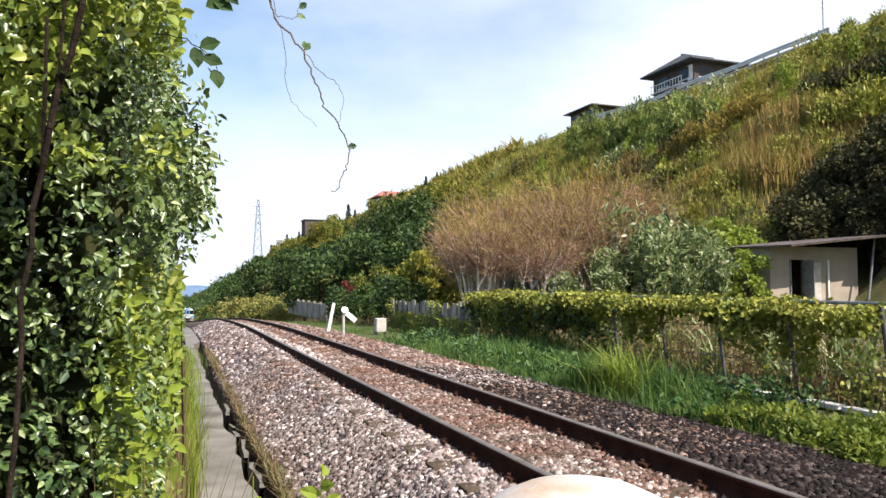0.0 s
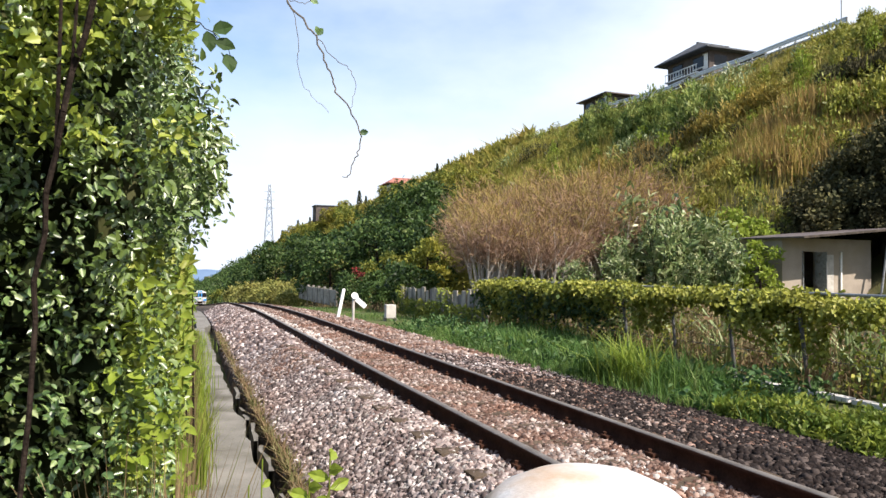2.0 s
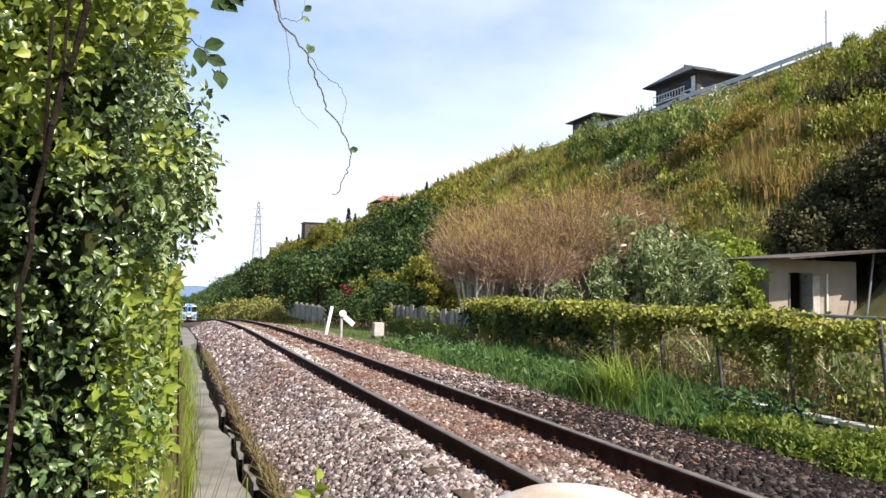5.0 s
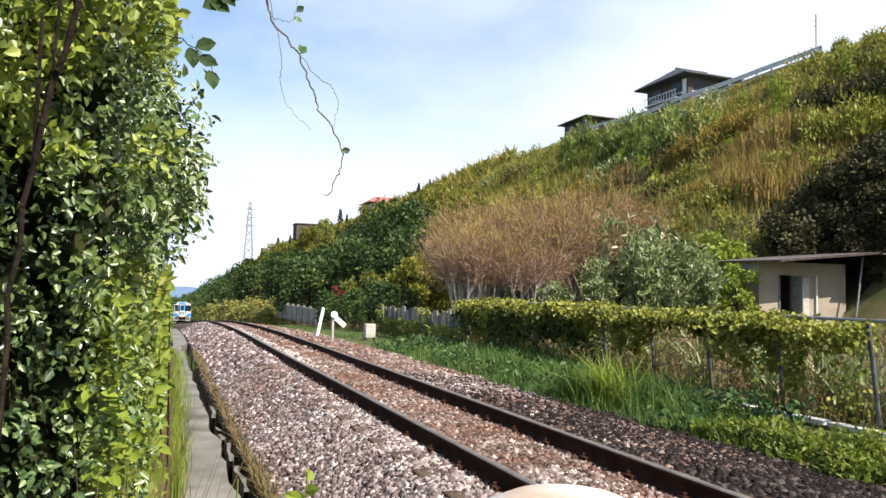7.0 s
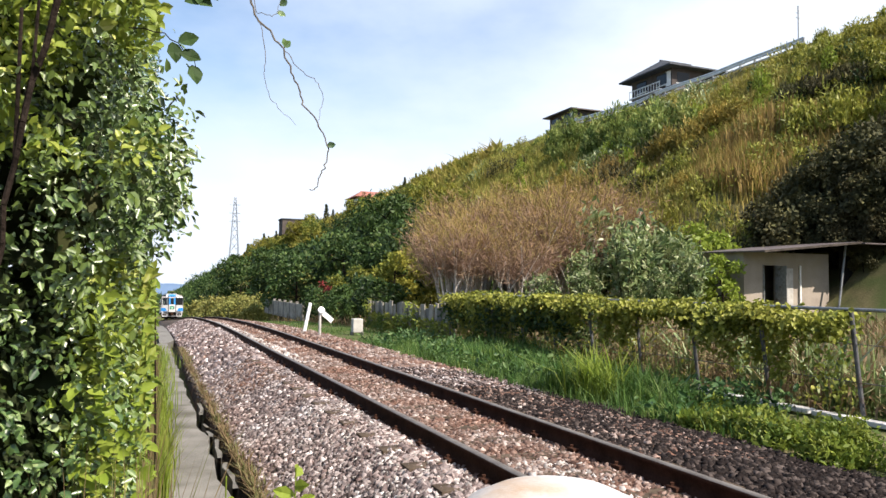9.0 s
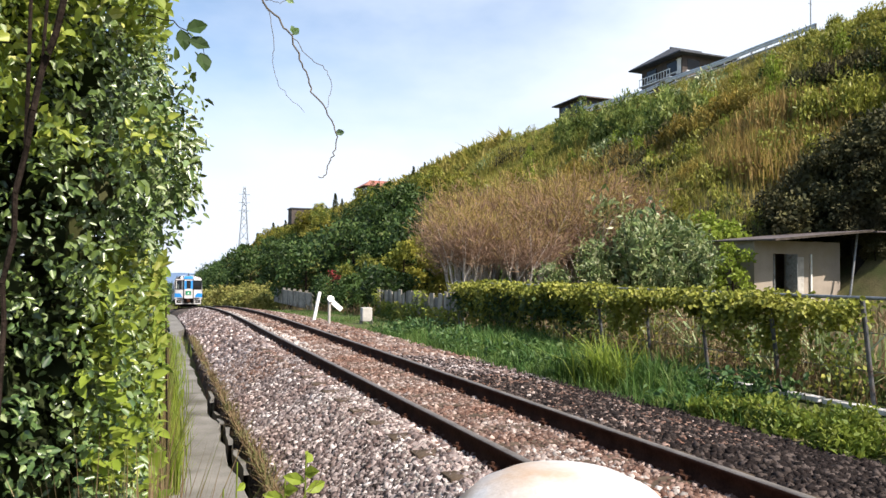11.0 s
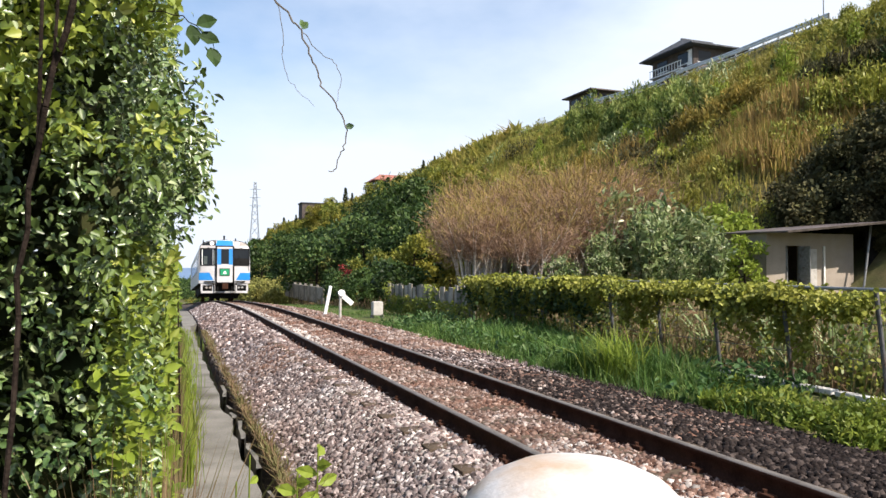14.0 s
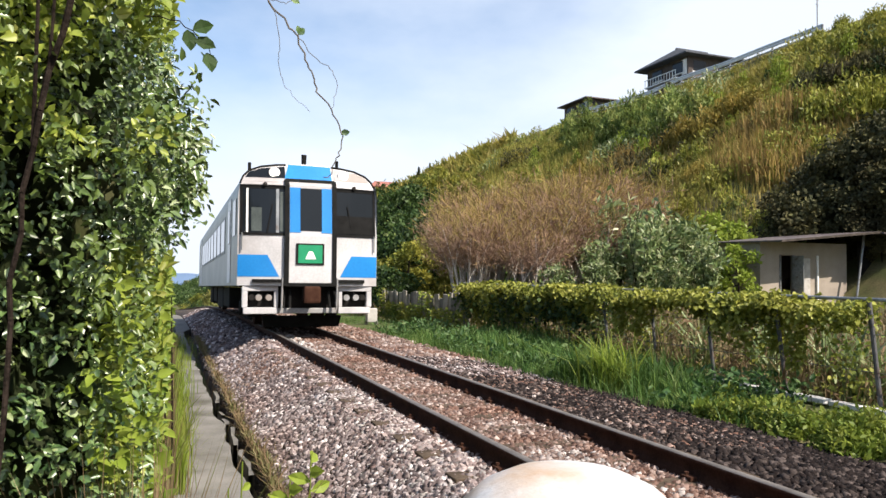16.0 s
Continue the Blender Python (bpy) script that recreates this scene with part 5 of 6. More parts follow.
# ---- trees and shrubs ----
def tree_mesh_parts(ob, height, radius, crown_base, leaf, count, material, bark=None, lobes=9, squash=0.8, seed=1):
    """A tapered trunk with limbs, and a crown of leaf clumps on the limbs' ends."""
    rnd = random.Random(seed)
    bm = bmesh.new()
    top = Vector((rnd.uniform(-0.2, 0.2), rnd.uniform(-0.2, 0.2), height * 0.72))
    mid = top * 0.5 + Vector((rnd.uniform(-0.2, 0.2), rnd.uniform(-0.2, 0.2), 0))
    r = height * 0.022
    tube_into(bm, (0, 0, -0.4), mid, r, r * 0.75, 8)
    tube_into(bm, mid, top, r * 0.75, r * 0.35, 8)
    centres = []
    for i in range(lobes):
        a = i * 2.4 + rnd.uniform(-0.4, 0.4)
        f = (i + 0.5) / lobes
        z = crown_base + (height - crown_base) * (0.15 + 0.75 * f)
        rad = radius * math.sqrt(max(0.08, 1 - (1.6 * abs(f - 0.42)) ** 2)) * rnd.uniform(0.55, 0.8)
        c = Vector((rad * math.cos(a), rad * math.sin(a), z))
        s = mid.lerp(top, min(1, max(0, (z - mid.z) / max(0.1, top.z - mid.z) - 0.2)))
        tube_into(bm, s, c, r * 0.35, r * 0.12, 6)
        centres.append((c, radius * rnd.uniform(0.3, 0.52)))
    part("trunk", bm, bark or M_BARK, ob)
    per = count // lobes
    pts = []
    for c, rr in centres:
        d = unit(RNG.normal(size=(per, 3)))
        q = d * (rr * RNG.uniform(0.3, 0.9, (per, 1)) ** 0.6)
        q[:, 2] *= squash
        q *= 1 + 0.35 * wave(d[:, :1] * 3 + c.x, d[:, 1:2] * 3 + d[:, 2:3] * 2, 1.4, c.z)
        pts.append(q + np.array(c))
    p = np.concatenate(pts)
    cr = soup("crown", *leaf_soup(p, leaf, leaf * 0.6, axis=(0, 0, -0.15), spread=0.8, facing=(0, 0, 0.7)), material, ob)
    cr["kind"] = "stuff"
    return ob


def plant(proto, spots, z_off=0.0):
    """Copies of a grown tree at other places, turned and a little taller or lower."""
    for x, y, s in spots:
        ob = copy_thing(proto, pose(x, y, float(ground_z(x, y)) + z_off, 0, 0, random.uniform(0, 360)))
        ob.scale = (s, s, s * random.uniform(0.9, 1.15))


def grow(name, label, category, group, x, y, **kw):
    ob = thing(name, label, category, group, pose(x, y, float(ground_z(x, y))))
    return tree_mesh_parts(ob, **kw)


broad_a = grow("tree", "dense dark green broadleaf tree at the foot of the hill", "tree", "trees along the line", 15.5, 62, height=7.5, radius=3.2, crown_base=1.0, leaf=0.36, count=3200, material=M_TREE, lobes=12, seed=3)
broad_b = grow("tree", "dense dark green broadleaf tree at the foot of the hill", "tree", "trees along the line", 12.5, 70, height=6.2, radius=2.9, crown_base=0.6, leaf=0.34, count=2800, material=M_TREE, lobes=10, seed=5)
plant(broad_a, [(19.5, 60, 1.1), (23, 66, 1.15), (14.8, 84, 1.15), (19, 92, 1.3), (26, 80, 1.25), (17, 108, 1.3), (23, 120, 1.45), (16, 135, 1.3), (30, 100, 1.2), (21, 150, 1.5), (28, 140, 1.3), (14, 168, 1.3), (33, 125, 1.1)])
plant(broad_b, [(10.8, 54, 0.85), (13.6, 52, 0.95), (17, 50, 1.0), (20.5, 52, 1.1), (22, 46, 0.9), (11.6, 92, 1.1), (12.2, 112, 1.1), (13, 150, 1.2), (26, 60, 1.0), (31, 86, 1.0), (35, 105, 1.0), (18, 185, 1.5), (26, 205, 1.6), (16, 220, 1.4)])
yellowing = grow("tree", "yellow-green leafy tree among the darker trees", "tree", "yellowing trees", 15.6, 78, height=6.0, radius=2.5, crown_base=0.5, leaf=0.32, count=2600, material=M_YELLOWBUSH, lobes=11, seed=17)
plant(yellowing, [(19.2, 84, 1.1), (14.2, 99, 1.0), (22.5, 104, 1.2), (26.5, 92, 0.9), (12.4, 58, 0.7), (24.0, 134, 1.3), (18.4, 166, 1.4)])
light_a = grow("tree", "mid-green leafy young tree on the slope", "tree", "young trees", 15.8, 46, height=4.6, radius=2.2, crown_base=0.4, leaf=0.26, count=2600, material=M_HILLSHRUB, lobes=9, seed=8)
plant(light_a, [(12.2, 44, 0.75), (19, 44, 1.0), (24, 52, 1.2), (28, 70, 1.3), (33, 76, 1.2), (30, 56, 1.0), (36, 92, 1.2), (40, 110, 1.2), (38, 130, 1.3), (42, 150, 1.4), (38, 175, 1.6), (44, 200, 1.5), (35, 230, 1.8), (42, 250, 1.8), (30, 260, 1.9), (44, 290, 1.8), (24, 285, 1.8), (36, 310, 1.8), (20, 330, 1.8), (28, 350, 1.8), (46, 330, 1.5), (16, 300, 1.6)])
plant(light_a, [(44.5, 229, 1.5), (46.6, 227.5, 1.5), (42.8, 231, 1.4), (48.6, 227, 1.4)])
dark_a = grow("dark_tree", "deep shaded dark evergreen tree above the shed", "tree", "evergreens by the shed", 29.8, 27.2, height=3.7, radius=2.3, crown_base=0.2, leaf=0.26, count=4200, material=M_EVERGREEN, lobes=12, seed=11)
plant(dark_a, [(31.8, 26.4, 1.0), (33.2, 24.6, 1.0), (31.2, 24.0, 0.8), (30.0, 24.4, 0.5), (30.9, 23.0, 0.45), (30.6, 25.2, 0.7), (32.0, 22.6, 0.75), (29.6, 25.4, 0.5), (30.2, 22.5, 0.42), (31.1, 22.2, 0.5), (29.5, 22.9, 0.32), (32.2, 21.8, 0.55)])


def conifer(x, y, h):
    ob = thing("conifer", "narrow dark conifer on the hilltop skyline", "tree", "conifers on the skyline", pose(x, y, float(ground_z(x, y))))
    tube("trunk", (0, 0, -0.3), (0, 0, h * 0.9), 0.1, M_BARK, ob, r2=0.02, sides=6)
    n = 500
    t = RNG.uniform(0, 1, n)
    a = RNG.uniform(0, 6.28, n)
    r = (1 - t) ** 0.8 * h * 0.17 * RNG.uniform(0.4, 1.0, n) + 0.05
    p = np.stack([r * np.cos(a), r * np.sin(a), h * (0.06 + 0.94 * t)], 1)
    soup("crown", *leaf_soup(p, 0.4, 0.22, axis=(0, 0, 0.5), spread=0.8), M_DARKTREE, ob)["kind"] = "stuff"
    return ob


con = conifer(49.5, 226, 5.0)
for x, y, s in ((49.5, 208, 1.2), (49.5, 246, 0.9), (50, 262, 1.1), (49, 288, 1.0), (49, 318, 1.3), (48, 360, 1.4), (47, 385, 1.0), (49.5, 182, 0.6), (50, 142, 0.65), (50.2, 136, 0.55), (48, 420, 1.5), (45, 470, 1.6), (48.5, 196, 0.8), (49, 217, 0.7), (48.5, 236, 0.9), (49.2, 254, 0.8), (48.8, 273, 0.75), (49.4, 281, 0.9), (48.4, 302, 0.9), (49, 334, 0.8), (48.6, 346, 1.0), (48, 372, 0.8), (49.6, 170, 0.5), (47.6, 400, 1.1)):
    ob = copy_thing(con, pose(x, y, float(ground_z(x, y))))
    ob.scale = (s, s, s)


def brown_shrub(x, y, h, r, seed):
    """A bare shrub: pale stems that fork into many reddish-brown twigs."""
    rnd = random.Random(seed)
    ob = thing("bare_shrub", "leafless shrub with pale stems and reddish-brown twigs", "shrub", "bare shrubs at the slope's foot", pose(x, y, float(ground_z(x, y))))
    bm = bmesh.new()
    tips = []
    for i in range(7):
        a = i * 0.9 + rnd.uniform(-0.3, 0.3)
        b = Vector((0.25 * math.cos(a), 0.25 * math.sin(a), -0.2))
        m_ = Vector((0.4 * r * math.cos(a), 0.4 * r * math.sin(a), h * rnd.uniform(0.28, 0.4)))
        tube_into(bm, b, m_, 0.07, 0.05, 6)
        for k in range(3):
            c = a + rnd.uniform(-0.9, 0.9)
            e = Vector((r * rnd.uniform(0.4, 0.85) * math.cos(c), r * rnd.uniform(0.4, 0.85) * math.sin(c), h * rnd.uniform(0.5, 0.75)))
            tube_into(bm, m_, e, 0.04, 0.014, 5)
            tips.append((m_, e))
    part("stem_frame", bm, M_PALEBARK, ob)
    n = 5200
    k = RNG.integers(0, len(tips), n)
    base = np.array([a.lerp(b, 0.55) for a, b in tips])[k]
    end = np.array([b for a, b in tips])[k]
    t = RNG.uniform(0, 1, (n, 1))
    reach = RNG.uniform(0.85, 1.6, (len(tips), 1))[k]
    p = base + (end - base) * t * reach + RNG.normal(size=(n, 3)) * np.array([0.34, 0.34, 0.26]) * r * 0.6
    out = p * np.array([0.35, 0.35, 0.0]) / r
    tip = p[:, 2] > h * (0.72 + 0.14 * RNG.normal(size=n))
    for nm, sel, ma in (("twig_crown", ~tip, M_TWIG), ("twig_fringe", tip, M_TWIGTIP)):
        soup(nm, *leaf_soup(p[sel], 0.36 * h / 4, 0.024, axis=np.array([0, 0, 0.9]) + 1.2 * out[sel], spread=0.85), ma, ob)["kind"] = "stuff"
    return ob


b1 = brown_shrub(13.2, 29.5, 5.3, 1.9, 2)
b2 = brown_shrub(16.2, 29.0, 5.6, 2.0, 4)
plant(b1, [(13.6, 32, 1.0), (18.2, 31.5, 1.15), (15.6, 32.5, 1.15), (19.8, 33.5, 1.2), (17.0, 35, 1.3), (16.0, 37, 1.25), (21.8, 33.6, 1.38), (20.2, 31.8, 1.25), (23.2, 36.2, 1.35), (24.0, 34.2, 1.2)])
plant(b2, [(12.3, 28.6, 0.8), (14.6, 27.5, 0.85), (18.2, 28.6, 0.95), (20.6, 31, 1.0), (16.4, 35.5, 1.25), (20.6, 37, 1.25), (17.6, 29.8, 1.05), (14.6, 30.6, 1.05), (22.4, 32.0, 1.2), (19.0, 35.2, 1.38), (21.6, 39, 1.4)])


def broad_shrub(x, y, h, r):
    ob = thing("leafy_shrub", "tall shrub with long pale-green leaves", "shrub", "leafy shrubs beside the shed", pose(x, y, float(ground_z(x, y))))
    bm = bmesh.new()
    n_st = 9
    ends = []
    for i in range(n_st):
        a = i * 2.4
        e = Vector((r * 0.8 * math.cos(a) * (0.3 + 0.7 * i / n_st), r * 0.8 * math.sin(a) * (0.3 + 0.7 * i / n_st), h * (1 - 0.3 * i / n_st)))
        tube_into(bm, (0, 0, -0.2), e, 0.035, 0.012, 5)
        ends.append(e)
    part("stem_frame", bm, M_BARK, ob)
    n = 1100
    k = RNG.integers(0, n_st, n)
    t = RNG.uniform(0.15, 1.05, (n, 1))
    p = np.array(ends)[k] * t + RNG.normal(size=(n, 3)) * 0.16
    soup("leaves", *leaf_soup(p, 0.36, 0.11, axis=(0, 0, 0.5), spread=0.75, facing=(-0.4, -0.5, 0.6)), M_BROADLEAF, ob)["kind"] = "stuff"
    return ob


g1 = broad_shrub(18.6, 25.2, 3.6, 1.5)
plant(g1, [(20.0, 26.4, 1.05), (21.3, 25.6, 0.95), (22.2, 27.2, 1.1), (17.6, 26.8, 0.9), (19.6, 28.5, 1.2), (23.2, 28.6, 1.1), (16.4, 25.0, 0.6), (14.2, 24.5, 0.55), (20.6, 23.6, 0.7), (18.9, 23.4, 0.55)])
lime = grow("lime_bush", "bright lime-green bush beside the shed", "shrub", "", 22.6, 24.0, height=2.9, radius=0.9, crown_base=0.3, leaf=0.16, count=1100, material=M_LIME, lobes=7, seed=21)
plant(lime, [(24.9, 27.6, 1.55), (23.6, 25.6, 1.1), (25.8, 28.2, 1.4)])
low = grow("low_bush", "low green bush at the foot of the trees", "shrub", "low bushes by the line", 9.9, 31, height=2.0, radius=1.3, crown_base=0.1, leaf=0.2, count=1500, material=M_TREE, lobes=7, seed=23)
plant(low, [(10.4, 36, 1.1), (11.6, 40, 1.2), (9.6, 41, 0.7), (12.6, 25.5, 0.7), (9.0, 34.5, 0.75), (8.9, 38.5, 0.8)])
mound = grow("yellow_bush", "yellowing bushy mound beside the line", "shrub", "yellowing bushes", 9.4, 66, height=2.1, radius=2.4, crown_base=0.0, leaf=0.26, count=2400, material=M_YELLOWBUSH, lobes=9, seed=29)
plant(mound, [(9.4, 73, 0.9), (9.6, 81, 1.2), (9.8, 90, 1.3), (10.2, 101, 1.4), (10.6, 114, 1.5), (8.2, 58, 0.6), (11.2, 130, 1.6)])
red = grow("red_bush", "small red-leaved bush among the trees", "shrub", "", 11.0, 46, height=2.5, radius=0.6, crown_base=1.3, leaf=0.15, count=150, material=M_REDLEAF, lobes=5, seed=31)

# ---- the hillside's cover ----
def slope_points(n, x0, x1, y0, y1, power):
    y = y0 + (y1 - y0) * RNG.uniform(0, 1, n) ** power
    x = RNG.uniform(x0, x1, n)
    return x, y, ground_z(x, y)


x, y, z = slope_points(140000, 20.5, 49.6, 2, 110, 1.25)
keep = ~((y < 27.5) & (x < 33))
x, y, z = x[keep], y[keep], z[keep]
d = np.hypot(x, y)
tagged(soup("hill_grass", *blade_soup(np.stack([x, y, z - 0.05], 1), (0.75 + 0.4 * wave(x, y, 0.25, 3)) * (0.6 + d / 90) * (1 - 0.6 * smoothstep(44, 48, x)), 0.06, 0.25), M_HILLGRASS), "tall yellow-green and tawny grass covering the steep hillside", "grass", kind="stuff")
x, y, z = slope_points(60000, 16, 51, 100, 480, 1.2)
tagged(soup("far_hill_grass", *blade_soup(np.stack([x, y, z - 0.1], 1), 1.8, 0.24, 0.5), M_HILLGRASS), "distant yellow-green hillside cover", "grass", kind="stuff")


def shrub_cover(name, n_shrub, per, x0, x1, y0, y1, rad, leaf, material, label, power=1.2, cut=-0.2, k=1):
    x, y, z = slope_points(n_shrub * 2, x0, x1, y0, y1, power)
    keep = (wave(x, y, 0.16, k) > cut) & ~((y < 26.5) & (x < 33))
    x, y, z = x[keep][:n_shrub], y[keep][:n_shrub], z[keep][:n_shrub]
    n = len(x)
    r = rad * RNG.uniform(0.5, 1.3, n)
    d_ = unit(RNG.normal(size=(n * per, 3)))
    d_[:, 2] = np.abs(d_[:, 2])
    p = d_ * (np.repeat(r, per) * RNG.uniform(0.5, 1.05, n * per))[:, None]
    p[:, 2] *= 1.15
    p += np.repeat(np.stack([x, y, z], 1), per, 0)
    tagged(soup(name, *leaf_soup(p, leaf * 1.15, leaf * 0.34, axis=(0, 0, 0.9), spread=0.6, facing=(-0.3, -0.4, 0.6)), material), label, "shrubs", kind="stuff")


shrub_cover("hill_shrubs", 430, 150, 21, 47.5, 3, 120, 1.15, 0.28, M_HILLSHRUB, "green shrubs scattered over the hillside", 1.2, -0.1, 1)
shrub_cover("yellow_shrubs", 170, 130, 21, 47.5, 3, 110, 1.0, 0.24, M_VINE, "yellow-green shrubs scattered over the hillside", 1.2, 0.0, 4)
shrub_cover("dark_shrubs", 130, 150, 21, 47, 8, 110, 1.0, 0.26, M_TREE, "dark green shrubs scattered over the hillside", 1.2, 0.1, 7)
shrub_cover("golden_shrubs", 50, 150, 24, 46, 10, 80, 1.3, 0.26, M_YELLOWBUSH, "golden yellow shrubs on the hillside", 1.1, 0.0, 21)
shrub_cover("tall_shrubs", 60, 170, 26, 46, 22, 90, 1.5, 0.36, M_BROADLEAF, "tall bright green shrubs on the hillside", 1.1, 0.1, 12)
shrub_cover("shade_shrubs", 70, 190, 25, 46, 20, 90, 1.5, 0.34, M_EVERGREEN, "dark evergreen shrubs on the hillside", 1.1, 0.2, 15)
shrub_cover("far_shrubs", 700, 70, 14, 51, 110, 520, 1.5, 0.7, M_HILLSHRUB, "distant green shrubs and trees on the hill", 1.2, -0.4, 2)
shrub_cover("far_wood", 420, 90, 14, 46, 130, 640, 2.6, 0.8, M_TREE, "distant dark woods on the hill", 1.2, -0.3, 9)

shrub_cover("slope_scrub", 190, 130, 22, 33, 12, 50, 0.85, 0.22, M_HILLSHRUB, "scrub at the foot of the slope", 1.0, -9, 6)
shrub_cover("yellow_scrub", 120, 130, 22, 40, 14, 60, 0.8, 0.22, M_VINE, "yellow-green scrub on the lower slope", 1.0, -0.3, 8)
shrub_cover("ridge_shrubs", 170, 90, 46.5, 50.5, 74, 330, 0.75, 0.3, M_HILLSHRUB, "shrubs along the hill's edge", 1.1, -9, 3)
shrub_cover("ridge_scrub", 50, 90, 47.2, 48.8, 30, 76, 0.4, 0.2, M_HILLSHRUB, "low scrub under the guard rail", 1.0, -9, 5)

shrub_cover("distant_wood", 300, 80, 6, 60, 480, 1050, 6.0, 2.0, M_TREE, "far dark wood where the hill runs out", 1.0, -9, 11)

def thicket(name, label, group, x, y, h, r, leaf, count, material):
    """A clump of stems with upright leaves, thinning into tips."""
    ob = thing(name, label, "shrub", group, pose(x, y, float(ground_z(x, y)) - 0.1))
    bm = bmesh.new()
    for i in range(8):
        a = i * 2.4
        tube_into(bm, (0.3 * r * math.cos(a), 0.3 * r * math.sin(a), -0.3), (0.75 * r * math.cos(a), 0.75 * r * math.sin(a), h * (0.85 - 0.04 * i)), 0.045, 0.012, 5)
    part("stem_frame", bm, M_BARK, ob)
    d = unit(RNG.normal(size=(count, 3)))
    d[:, 2] = np.abs(d[:, 2])
    p = d * (RNG.uniform(0.35, 1.0, (count, 1)) ** 0.7) * np.array([r, r, h])
    p *= 1 + 0.28 * wave(d[:, :1] * 4 + x, d[:, 1:2] * 4 + d[:, 2:3] * 3, 1.3, y)
    soup("leaves", *leaf_soup(p, leaf, leaf * 0.3, axis=(0, 0, 1.0), spread=0.55, facing=(-0.3, -0.4, 0.6)), material, ob)["kind"] = "stuff"
    return ob


blue = thicket("blue_green_thicket", "tall blue-green thicket on the hillside", "blue-green thickets", 38, 47.6, 3.4, 1.5, 0.42, 1900, M_BLUEGREEN)
plant(blue, [(39.4, 50, 1.0), (40.4, 53, 0.9), (40.8, 57, 1.1), (42, 62, 1.0), (42.2, 66.4, 1.2), (43.5, 72, 1.0), (39.6, 46.4, 0.8), (37.4, 50.2, 0.7), (39.5, 59, 0.9), (40.6, 66, 0.9), (42.6, 52.5, 0.7), (44.2, 60, 0.7)])
gold = thicket("golden_thicket", "golden-orange autumn thicket on the hillside", "golden thickets", 37, 42, 2.2, 1.6, 0.36, 1700, M_GOLD)
plant(gold, [(38.3, 41, 0.95), (36.4, 43.8, 0.9), (38.4, 39.2, 0.8), (36.2, 45.4, 0.7), (39.4, 42.2, 0.7), (31.2, 36.6, 0.6), (34.8, 56, 0.9), (33.4, 52, 0.8)])
lemon = thicket("yellow_green_thicket", "yellow-green leafy thicket on the hillside", "yellow-green thickets", 33, 42.2, 1.9, 1.4, 0.34, 1400, M_VINE)
plant(lemon, [(34.1, 40.5, 0.9), (32.2, 44, 0.9), (33.4, 38.4, 0.7), (37.7, 30.2, 1.1), (38.6, 27.4, 1.1), (36.8, 32.4, 0.9), (41.5, 30.0, 1.0), (43.0, 32.6, 0.9), (40.4, 27.2, 1.0), (34.2, 29.8, 0.8), (35.2, 28.4, 0.7), (44.0, 36.5, 0.8)])
plant(lemon, [(48.4, 42.8, 0.4), (48.2, 40.6, 0.55), (47.8, 37.6, 0.65), (47.6, 34.6, 0.75), (47.2, 31.8, 0.8), (47.0, 29.0, 0.9), (46.0, 40.0, 0.6)])
shade = thicket("dark_thicket", "dark shaded evergreen thicket on the hillside", "dark thickets", 39.8, 33.8, 1.4, 1.5, 0.34, 1500, M_EVERGREEN)
plant(shade, [(40.8, 32.4, 1.0), (39.2, 35.2, 0.8), (33.0, 29.0, 1.1), (34.6, 27.0, 1.3), (31.6, 28.4, 1.1), (36.0, 25.8, 1.3), (33.6, 25.4, 1.4), (37.4, 44.6, 0.6), (41.2, 56.5, 0.7), (36.2, 40.2, 0.6)])
sprout = thicket("bright_sapling", "bright yellow-green sapling standing on the hillside", "saplings on the hillside", 35.2, 47.5, 2.4, 0.7, 0.34, 420, M_LIME)
plant(sprout, [(36.4, 52.5, 0.9), (38.8, 55.0, 0.8), (34.2, 44.6, 0.7), (39.6, 44.0, 0.8), (37.4, 36.4, 0.8), (40.2, 38.6, 0.9), (35.8, 38.8, 0.7), (41.6, 47.2, 0.8), (38.2, 62.0, 0.9), (36.0, 66.0, 1.0), (40.0, 74.0, 1.0), (32.6, 47.8, 0.7), (42.2, 41.0, 0.8), (43.4, 45.6, 0.7), (36.8, 34.2, 0.6), (42.4, 35.2, 0.8)])
n = 6000
a, r = RNG.uniform(0, 2 * np.pi, n), np.sqrt(RNG.uniform(0, 1, n))
x = np.concatenate([34.4 + 3.4 * r[:2600] * np.cos(a[:2600]), 33.2 + 3.6 * r[2600:] * np.cos(a[2600:])])
y = np.concatenate([33.5 + 5.0 * r[:2600] * np.sin(a[:2600]), 51.0 + 9.0 * r[2600:] * np.sin(a[2600:])])
tagged(soup("tawny_grass", *blade_soup(np.stack([x, y, ground_z(x, y) - 0.05], 1), 1.5 + 0.5 * wave(x, y, 0.8, 1), 0.045, 0.18), M_TAWNY), "tall tawny reeds on the lower slope", "grass", kind="stuff")

